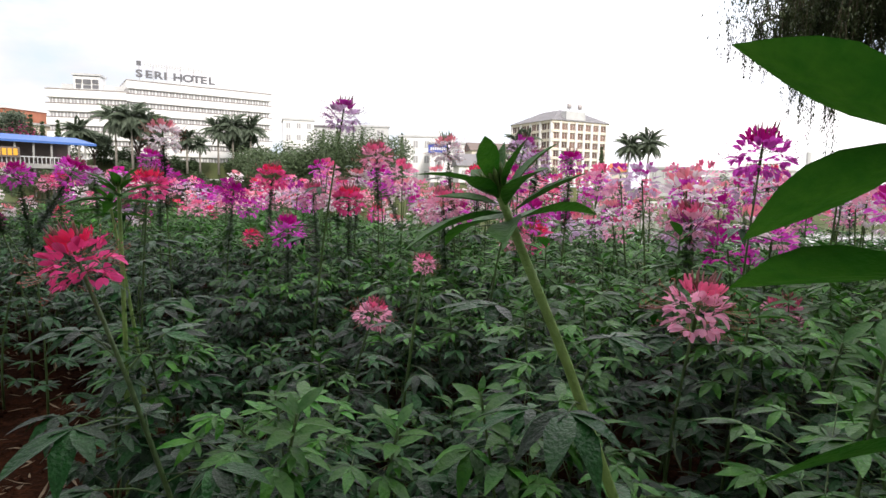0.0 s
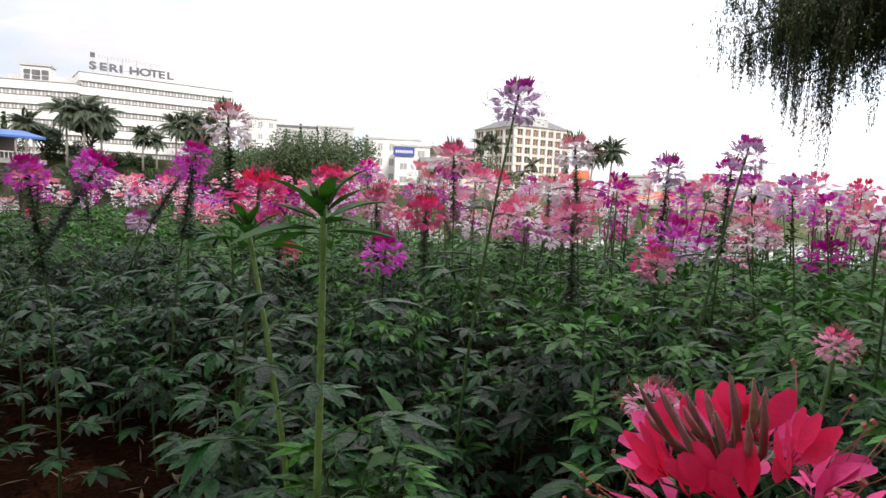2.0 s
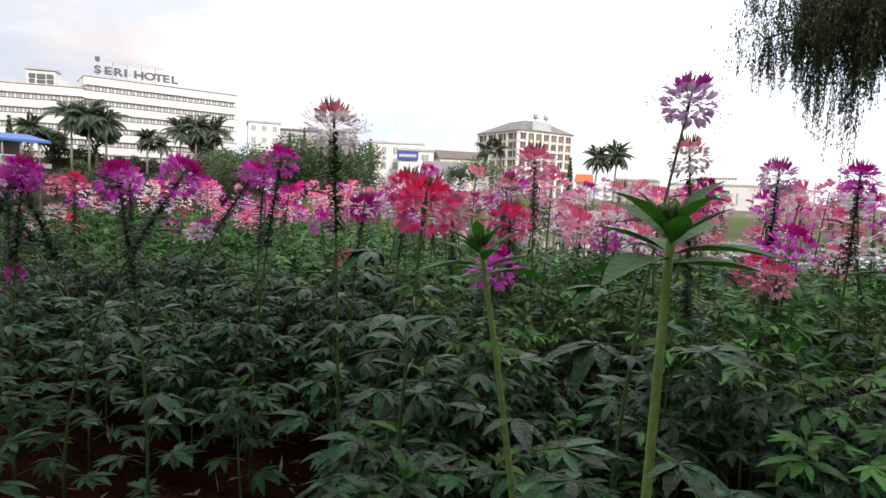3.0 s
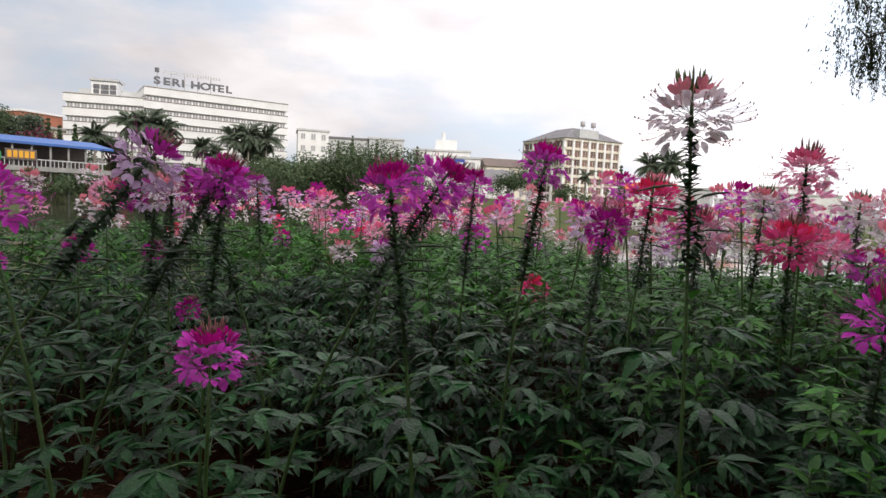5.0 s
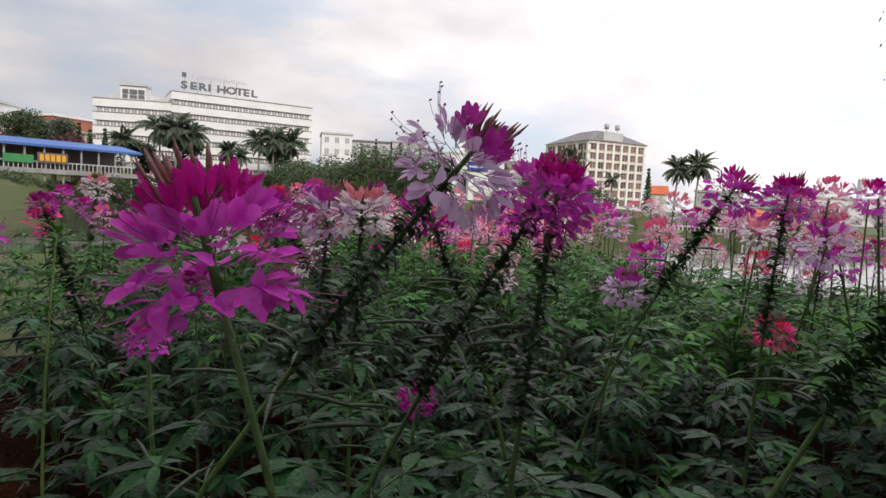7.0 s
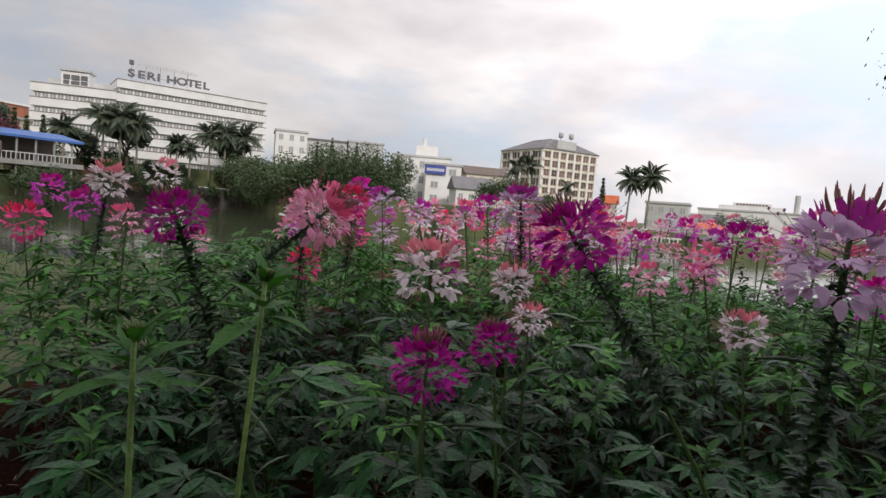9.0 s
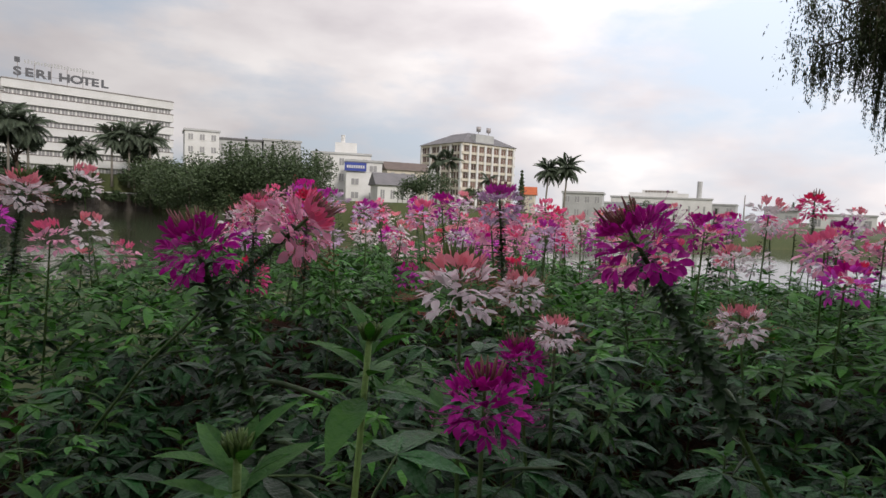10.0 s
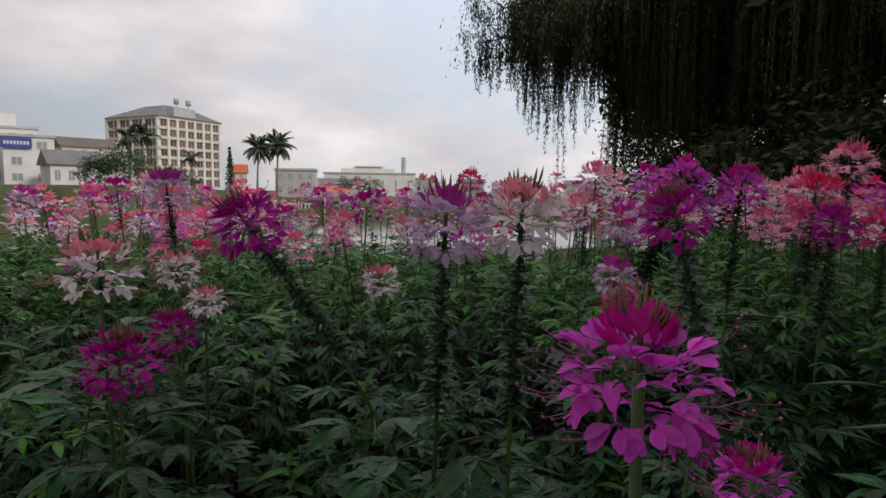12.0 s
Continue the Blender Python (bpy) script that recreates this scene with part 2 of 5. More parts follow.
def tube(g, pts, radii, sides=5, mat=0, cap=True):
    """A round rod along pts."""
    pts = [Vector(p) for p in pts]
    rings = []
    for i, p in enumerate(pts):
        d = (pts[min(i + 1, len(pts) - 1)] - pts[max(i - 1, 0)]).normalized()
        a = d.cross(Vector((0.31, 0.87, 0.2))).normalized()
        b = d.cross(a)
        r = radii[i] if hasattr(radii, "__len__") else radii
        rings += [p + a * (r * math.cos(k * 6.28318 / sides)) + b * (r * math.sin(k * 6.28318 / sides)) for k in range(sides)]
    fs = []
    for i in range(len(pts) - 1):
        for k in range(sides):
            k2 = (k + 1) % sides
            fs.append((i * sides + k, i * sides + k2, (i + 1) * sides + k2, (i + 1) * sides + k))
    if cap:
        fs.append(tuple(range(sides))[::-1])
        fs.append(tuple((len(pts) - 1) * sides + k for k in range(sides)))
    g.add([tuple(r) for r in rings], fs, mat)
    return g


def box(g, lo, hi, mat=0):
    x0, y0, z0 = lo
    x1, y1, z1 = hi
    g.add([(x0, y0, z0), (x1, y0, z0), (x1, y1, z0), (x0, y1, z0), (x0, y0, z1), (x1, y0, z1), (x1, y1, z1), (x0, y1, z1)],
          [(3, 2, 1, 0), (4, 5, 6, 7), (0, 1, 5, 4), (1, 2, 6, 5), (2, 3, 7, 6), (3, 0, 4, 7)], mat)
    return g


def axes(origin, along, up):
    """A frame with x along, z near up."""
    x = Vector(along).normalized()
    y = Vector(up).cross(x)
    y = y.normalized() if y.length > 1e-4 else x.orthogonal().normalized()
    z = x.cross(y)
    return Matrix(((x.x, y.x, z.x, origin[0]), (x.y, y.y, z.y, origin[1]), (x.z, y.z, z.z, origin[2]), (0, 0, 0, 1)))


def blade(length, width, droop=0.3, fold=0.25, steps=4, tip=1.0, waist=0.45):
    """A leaflet or petal along +x, folded at the midrib, with a pointed tip and a narrow base."""
    g = Geo()
    vs, fs = [], []
    for i in range(steps + 1):
        u = i / steps
        if waist > 0.5:
            w = width * 0.5 * (0.12, 0.62, 0.98, 0.86, 0.30)[round(u * 4)]
        else:
            w = width * 0.5 * (math.sin(math.pi * u ** 0.88) ** tip if 0 < u < 1 else (0.08 if u == 0 else 0.02))
        z = -droop * length * u * u
        x = length * u * (1 - 0.25 * droop * u)
        vs += [(x, -w, z + w * fold), (x, 0, z), (x, w, z + w * fold)]
    for i in range(steps):
        a = 3 * i
        fs += [(a, a + 3, a + 4, a + 1), (a + 1, a + 4, a + 5, a + 2)]
    return g.add(vs, fs)


rnd = random.Random(7)


def palmate(size=0.085, count=7, petiole=0.08, droop=0.45, steps=4, r=rnd):
    """A palmate leaf on its stalk: stalk along +x and up, leaflets fanned round its end."""
    g = Geo()
    end = Vector((petiole, 0, petiole * 0.25))
    tube(g, [(0, 0, 0), (petiole * 0.5, 0, petiole * 0.2), tuple(end)], 0.0016, 3, 2, False)
    for i in range(count):
        a = (i / (count - 1) - 0.5) * 2 * 2.0 + r.uniform(-0.1, 0.1)
        ln = size * (1.0 - 0.42 * abs(a) / 2.0) * r.uniform(0.9, 1.1)
        b = blade(ln, ln * 0.33, droop * r.uniform(0.7, 1.7), 0.25, steps)
        g.put(b, axes(end, (math.cos(a), math.sin(a), -0.12 + r.uniform(-0.15, 0.15)), (0.1 * math.cos(a), 0.1 * math.sin(a), 1)))
    return g


LEAF_GEO = [palmate(0.105, 7, 0.10, 0.22), palmate(0.10, 7, 0.09, 0.10), palmate(0.115, 7, 0.11, 0.35), palmate(0.09, 5, 0.07, 0.2)]
LEAF_LOW = [palmate(0.11, 5, 0.09, 0.18, 3), palmate(0.10, 5, 0.07, 0.1, 3)]
LEAF_MESH = [g.mesh("leaf", [LEAF, LEAF, STEM], True) for g in LEAF_GEO]
YOUNG_GEO = [blade(0.125, 0.040, 0.22, 0.35, 5), blade(0.085, 0.029, 0.08, 0.4, 4)]
YOUNG_MESH = [g.mesh("young_leaf", [YOUNG], True) for g in YOUNG_GEO]
POD_GEO = [tube(Geo(), [(0, 0, 0), (0.03, 0, 0.004), (0.05, 0, 0.004), (0.08, 0, 0.0), (0.115, 0, -0.008)], [0.0008, 0.0010, 0.0026, 0.0028, 0.0010], 5)]
POD_MESH = POD_GEO[0].mesh("seed_pod", [POD], True)


def floret(level, r=rnd, steps=4):
    """One flower: four clawed petals all on its upper side. level 0: old and open, 2: young and upright. Axis z is the head's; x points outwards."""
    g = Geo()
    out, up = ((0.95, 0.12), (0.72, 0.75), (0.30, 1.0))[level]
    d = Vector((out, 0, up)).normalized()
    spread = (40, 30, 16)[level]
    for i in (-1.5, -0.5, 0.5, 1.5):
        a = radians(i * spread + r.uniform(-9, 9))
        way = (d * math.cos(a) + Vector((0, 1, 0)) * math.sin(a) + Vector((r.uniform(-.2, .2), 0, r.uniform(-.22, .22)))).normalized()
        face = Vector((-up + r.uniform(-.3, .3), r.uniform(-.4, .4), out)) if level < 2 else Vector((-1, 0, 0.2))
        ln = 0.028 * r.uniform(0.85, 1.2)
        claw = 0.009
        tube(g, [(0, 0, 0), tuple(way * claw)], 0.0006, 3, 0, False)
        p = blade(ln, ln * (0.58 if level < 2 else 0.48), (0.4, 0.15, -0.2)[level] * r.uniform(0.3, 1.5), 0.30, 4, 0.8, 0.6)
        g.put(p, axes(way * claw, way, face))
    return g


def filaments(level, r=rnd, n=6, length=0.05):
    g = Geo()
    for i in range(n):
        a = radians(r.uniform(-45, 45))
        w = Vector((math.cos(a), math.sin(a), r.uniform(-0.25, 0.35)))
        ln = length * r.uniform(0.7, 1.15)
        e = w * ln
        tube(g, [(0, 0, 0), tuple(e * 0.6), tuple(e + Vector((0, 0, ln * 0.12)))], 0.00042, 3, 0, False)
        box(g, tuple(e + Vector((-0.001, -0.001, ln * 0.12))), tuple(e + Vector((0.0012, 0.0012, ln * 0.12 + 0.0035))))
    return g


def head_rings(r, rich=1.0):
    """Places of the florets on one head: (level, pose)."""
    out = []
    for level, n, rad, z, tilt in ((0, 8, 0.042, -0.040, 26), (0, 9, 0.054, -0.012, 2), (1, 10, 0.047, 0.012, -4), (2, 10, 0.033, 0.030, 6)):
        n = max(4, int(n * rich))
        for i in range(n):
            a = 360 * (i + r.uniform(-0.3, 0.3)) / n + level * 20
            m = pose(0, 0, 0, 0, 0, a) @ pose(rad * r.uniform(0.8, 1.15), 0, z + r.uniform(-.010, .010), r.uniform(-28, 28), tilt + r.uniform(-24, 24), r.uniform(-20, 20))
            out.append((level, m))
    return out


def head_core(r, rich=1.0, tall=1.0):
    """Axis, flower stalks and the upright unopened buds."""
    g = Geo()
    tube(g, [(0, 0, -0.05), (0, 0, 0.055)], [0.005, 0.003], 5, 0)
    for i in range(int(18 * rich)):
        a = 6.28 * i / (18 * rich) * 2.0
        z = -0.02 + 0.05 * r.random()
        tube(g, [(0, 0, z - 0.012), (0.04 * math.cos(a), 0.04 * math.sin(a), z + r.uniform(-.004, .01))], 0.0007, 3, 0, False)
    for i in range(int(22 * rich)):
        a = 2.4 * i
        rr = 0.030 * math.sqrt((i + 0.5) / (22 * rich))
        z0 = 0.048 + r.uniform(-.006, .006) - rr * 0.3
        ln = (0.022 + 0.018 * (rr / 0.030)) * r.uniform(0.6, 1.2) * tall
        x, y = rr * math.cos(a), rr * math.sin(a)
        tube(g, [(x * 0.6, y * 0.6, z0), (x, y, z0 + 0.012), (x * 1.25, y * 1.25, z0 + ln * 0.7), (x * 1.35, y * 1.35, z0 + ln)], [0.0008, 0.0024, 0.0024, 0.0006], 5, 1)
    return g


FLORET_GEO = [[floret(lv, rnd) for _ in range(3)] for lv in range(3)]
FLORET_LOW = [[floret(lv, rnd, 2) for _ in range(2)] for lv in range(3)]
FLORET_MESH, HEAD_MESH, STAMEN_MESH, CORE_MESH = {}, {}, {}, {}
for cname, (dark, pale, fil) in PAL.items():
    FLORET_MESH[cname] = [[g.mesh("floret", [(pale, pale, dark)[lv]], True) for g in FLORET_GEO[lv]] for lv in range(3)]
    HEAD_MESH[cname] = []
    for k in range(2):
        g = Geo()
        rr = random.Random(40 + k)
        for lv, m in head_rings(rr, 0.9):
            g.put(rr.choice(FLORET_LOW[lv]), m, 1 if lv == 2 else 0)
        HEAD_MESH[cname].append(g.mesh("petals", [pale, dark], True))
    g = Geo()
    rr = random.Random(5)
    for lv, m in head_rings(rr, 0.8):
        if lv < 2 and rr.random() < 0.75:
            g.put(filaments(lv, rr, 4, 0.06), m)
    STAMEN_MESH[cname] = g.mesh("stamen_tuft", [fil])
CORE_GEO = head_core(random.Random(3), 1.0, 1.2)
BUDTINT = {"magenta": BUD, "deep": BUD, "red": BUD, "pink": BUD, "white": BUDGREEN, "lilac": BUD}
for cname in PAL:
    CORE_MESH[cname] = CORE_GEO.mesh("flower_head", [STEM, BUDTINT[cname]], True)

COLOUR_WORDS = {"magenta": "bright magenta", "deep": "deep wine-magenta", "red": "coral red and hot pink", "pink": "rose pink",
                "white": "white and blush pink", "lilac": "pale lilac and purple"}


def bract_spike(length, r, dense=200):
    """Dark narrow bracts crowded round the top of a stem, along +z from 0."""
    g = Geo()
    for i in range(int(dense * length / 0.3)):
        z = length * (i + r.random()) / (dense * length / 0.3)
        a = 2.4 * i + r.uniform(-.4, .4)
        ln = 0.034 * r.uniform(0.6, 1.15) * (0.75 + 0.5 * (1 - z / length))
        b = blade(ln, ln * 0.52, r.uniform(0.0, .7), 0.3, 3)
        g.put(b, axes((0, 0, z), (math.cos(a), math.sin(a), r.uniform(0.0, 0.8)), (0, 0, 1)))
    return g


SPIKE_MESH = [bract_spike(0.34, random.Random(k)).mesh("bract_spike", [BRACT], True) for k in range(3)]


def curve_pts(base, top, bow, n=7):
    base, top, bow = Vector(base), Vector(top), Vector(bow)
    return [base.lerp(top, i / (n - 1)) + bow * math.sin(math.pi * i / (n - 1)) for i in range(n)]


def along(pts, u):
    k = min(int(u * (len(pts) - 1)), len(pts) - 2)
    t = u * (len(pts) - 1) - k
    return pts[k].lerp(pts[k + 1], t), (pts[k + 1] - pts[k]).normalized()


def hero_plant(x, y, z, colour, size=1.0, lean=(0.0, 0.0), leaves=16, spike=True, pods=8, florets=True, seed=0, tilt=0.0):
    """One flower plant with its head at (x, y, z), standing at z = 0; colour "bud": not in flower yet."""
    r = random.Random(seed * 31 + 5)
    size = size * (0.82 if colour != "bud" else 0.9)
    bx, by = x - lean[0], y - lean[1]
    words = "tall spider flower in green bud, not yet open" if colour == "bud" else "spider flower with %s petals on tall stem" % COLOUR_WORDS[colour]
    plant = thing("spider_flower", (bx, by, 0.0), words, "flower", "spider flowers in the bed")
    pts = curve_pts((0, 0, -0.02), (x - bx, y - by, z), (r.uniform(-.02, .02) - lean[0] * 0.30, r.uniform(-.02, .02), 0))
    thick = 0.0078 * size if colour == "bud" else 0.006
    g = tube(Geo(), pts, [thick * (1 - 0.45 * i / 6) for i in range(7)], 7)
    child("stem", g.mesh("stem", [PALESTEM if colour == "bud" else STEM], True), plant)
    top, way = pts[-1], (pts[-1] - pts[-2]).normalized()
    q = way.to_track_quat("Z", "Y").to_matrix().to_4x4()
    crown = Matrix.Translation(top) @ q
    if colour == "bud":
        cg = Geo()
        for i in range(26):
            a, rr = 2.4 * i, 0.022 * math.sqrt((i + .5) / 26)
            tube(cg, [(rr * .5 * math.cos(a), rr * .5 * math.sin(a), -0.01), (rr * math.cos(a), rr * math.sin(a), 0.012), (rr * 1.2 * math.cos(a), rr * 1.2 * math.sin(a), 0.03 - rr * 0.5)], [0.002, 0.0035, 0.0006], 5)
        child("green_bud", cg.mesh("green_bud", [BUDGREEN], True), plant, crown @ Matrix.Scale(size * 0.7, 4), "pale green cluster of buds")
        for i in range(15):
            a = 2.4 * i
            up = 1.25 - 0.095 * i
            m = crown @ axes((0.006 * math.cos(a), 0.006 * math.sin(a), -0.0035 * i), (math.cos(a), math.sin(a), up), (0, 0, 1)) @ Matrix.Scale(size * r.uniform(0.8, 1.1) * (0.5 + 0.04 * i), 4)
            child("young_leaf", YOUNG_MESH[i % 2], plant, m)
    else:
        head = child("flower_head", CORE_MESH[colour], plant, crown @ Matrix.Rotation(radians(tilt), 4, "Y") @ Matrix.Scale(size, 4))
        if florets:
            for lv, m in head_rings(r):
                child("floret", r.choice(FLORET_MESH[colour][lv]), head, m)
        else:
            child("petals", HEAD_MESH[colour][seed % 2], head, pose(0, 0, 0, 0, 0, seed * 77))
        child("stamen_tuft", STAMEN_MESH[colour], head, pose(0, 0, 0, 0, 0, seed * 50), "long thin stamens")["kind"] = "stuff"
        if spike:
            sp = crown @ pose(0, 0, -0.35, 0, 0, r.uniform(0, 360))
            child("bract_spike", SPIKE_MESH[seed % 3], plant, sp, "dark crowded bracts under the flower")
        for i in range(pods):
            p, d = along(pts, r.uniform(0.62, 0.9))
            a = r.uniform(0, 6.28)
            child("seed_pod", POD_MESH, plant, axes(p, (math.cos(a), math.sin(a), r.uniform(-.1, .3)), (0, 0, 1)) @ Matrix.Scale(r.uniform(0.8, 1.2), 4))
    trim = 0.6 if 0.669 * x + 0.743 * y < 0.3 else 1.0
    for i in range(leaves):
        u = 0.12 + (0.78 if colour == "bud" or not spike else 0.55) * (i + r.random()) / leaves
        p, d = along(pts, u)
        a = 2.4 * i + r.uniform(-.4, .4)
        m = axes(p, (math.cos(a), math.sin(a), r.uniform(-0.05, 0.35)), (0, 0, 1)) @ Matrix.Scale(trim * r.uniform(0.75, 1.15) * (1.25 - 0.5 * u), 4)
        child("leaf", LEAF_MESH[r.randrange(4)], plant, m)
    return plant


# ---- ground, lake ----
ROW = Vector((-0.743, 0.669))
ACROSS = Vector((0.669, 0.743))
LAKE = [(-46, 21), (-50, 60), (-52, 86), (-65, 103.5), (-38, 119.5), (-25, 106), (-17, 82), (-4, 79), (0, 69), (8, 67), (15, 76), (28, 68), (45, 56), (54, 32), (32, 19), (10, 17.5), (-10, 18), (-30, 18)]


def lake_distance(x, y):
    """Metres from the shore, negative out on the water."""
    best, inside = 1e9, False
    for (ax, ay), (bx, by) in zip(LAKE, LAKE[1:] + LAKE[:1]):
        t = max(0, min(1, ((x - ax) * (bx - ax) + (y - ay) * (by - ay)) / ((bx - ax) ** 2 + (by - ay) ** 2)))
        best = min(best, math.hypot(x - ax - t * (bx - ax), y - ay - t * (by - ay)))
        if (ay > y) != (by > y) and x < ax + (y - ay) / (by - ay) * (bx - ax):
            inside = not inside
    return -best if inside else best


def smooth(a, b, x):
    t = max(0.0, min(1.0, (x - a) / (b - a)))
    return t * t * (3 - 2 * t)


def land(x, y):
    d = lake_distance(x, y)
    far = smooth(45, 75, y)
    top = 0.0 * (1 - far) + far * (1.6 + 3.2 * smooth(-8, -40, x) * smooth(101, 112, y) - 1.8 * smooth(12, 35, x))
    reach = 6.0 * (1 - far) + far * 4.0
    z = -2.6 + (top + 2.6) * smooth(-2.5 * (1 - far) + 1.4 * far, reach, d)
    n, s = 0.669 * x + 0.743 * y, -0.743 * x + 0.669 * y
    if abs(n) < 9 and abs(s) < 12:
        z += 0.025 * noise.noise((x * 2.2, y * 2.2, 0.0)) + 0.012 * noise.noise((x * 9, y * 9, 2.0))
    return z


def grid_steps(edges):
    out = []
    for a, b, step in edges:
        k = max(1, round((b - a) / step))
        out += [a + (b - a) * i / k for i in range(k)]
    return out + [edges[-1][1]]


gx = grid_steps([(-2500, -200, 230), (-200, -60, 10), (-60, -14, 2.0), (-14, -7, 0.6), (-7, 6, 0.16), (6, 16, 0.8), (16, 60, 2.0), (60, 260, 12), (260, 2500, 224)])
gy = grid_steps([(-2500, -100, 240), (-100, -6, 8), (-6, -1, 0.8), (-1, 9, 0.16), (9, 24, 0.7), (24, 64, 2.5), (64, 125, 1.7), (125, 300, 10), (300, 2500, 220)])
ground_geo = Geo()
gv = [(x, y, land(x, y)) for y in gy for x in gx]
gf = [(j * len(gx) + i, j * len(gx) + i + 1, (j + 1) * len(gx) + i + 1, (j + 1) * len(gx) + i) for j in range(len(gy) - 1) for i in range(len(gx) - 1)]
ground_geo.add(gv, gf)
BED_N, BED_S = (-0.6, 7.6), (-7.0, 8.3)
for k, (a, b, c, d) in enumerate(gf):
    cx, cy = (gv[a][0] + gv[c][0]) / 2, (gv[a][1] + gv[c][1]) / 2
    n, s = 0.669 * cx + 0.743 * cy, -0.743 * cx + 0.669 * cy
    wob = 0.35 * noise.noise((cx * 0.9, cy * 0.9, 4.0))
    if BED_N[0] + wob < n < BED_N[1] + wob and BED_S[0] < s < BED_S[1] + wob + 0.3 * n:
        ground_geo.m[k] = 1
ground = tagged(new("ground", ground_geo.mesh("ground", [LAWN, SOIL], True)), "lawn and red-brown flower bed soil sloping to the lake", "ground", kind="structure")

water_geo = Geo().add([(-140, 5, -1.75), (120, 5, -1.75), (120, 125, -1.75), (-140, 125, -1.75)], [(0, 1, 2, 3)])
tagged(new("water", water_geo.mesh("water", [WATER])), "still murky green lake water with reflections", "lake", kind="structure")

# lumps of soil and dry litter on the bed
r = random.Random(11)
clods, litter = Geo(), Geo()
for i in range(5200):
    n, s = r.uniform(-0.3, 2.2), r.uniform(-2, 8.2)
    x, y = n * ACROSS.x + s * ROW.x, n * ACROSS.y + s * ROW.y
    z = land(x, y)
    if i % 3:
        q = r.uniform(0.006, 0.024)
        vs = [Vector(v) * q * r.uniform(0.7, 1.3) for v in ((1, 0, 0), (-1, 0.2, 0), (0, 1, 0), (0.1, -1, 0), (0, 0, 0.9), (0, 0, -0.8))]
        clods.add([(v.x + x, v.y + y, v.z + z) for v in vs], [(0, 2, 4), (2, 1, 4), (1, 3, 4), (3, 0, 4), (2, 0, 5), (1, 2, 5), (3, 1, 5), (0, 3, 5)])
    else:
        b = blade(r.uniform(0.04, 0.11), r.uniform(0.004, 0.022), r.uniform(-.4, .5), 0.4, 2)
        a = r.uniform(0, 6.28)
        litter.put(b, axes((x, y, z + 0.008), (math.cos(a), math.sin(a), r.uniform(-.05, .25)), (r.uniform(-.4, .4), 0, 1)))
tagged(new("soil_clods", clods.mesh("soil_clods", [SOIL])), "loose clods of red-brown soil on the bed", "soil", kind="stuff")
tagged(new("dry_litter", litter.mesh("dry_litter", [STRAW])), "dry fallen leaves and straw on the soil", "litter", kind="stuff")

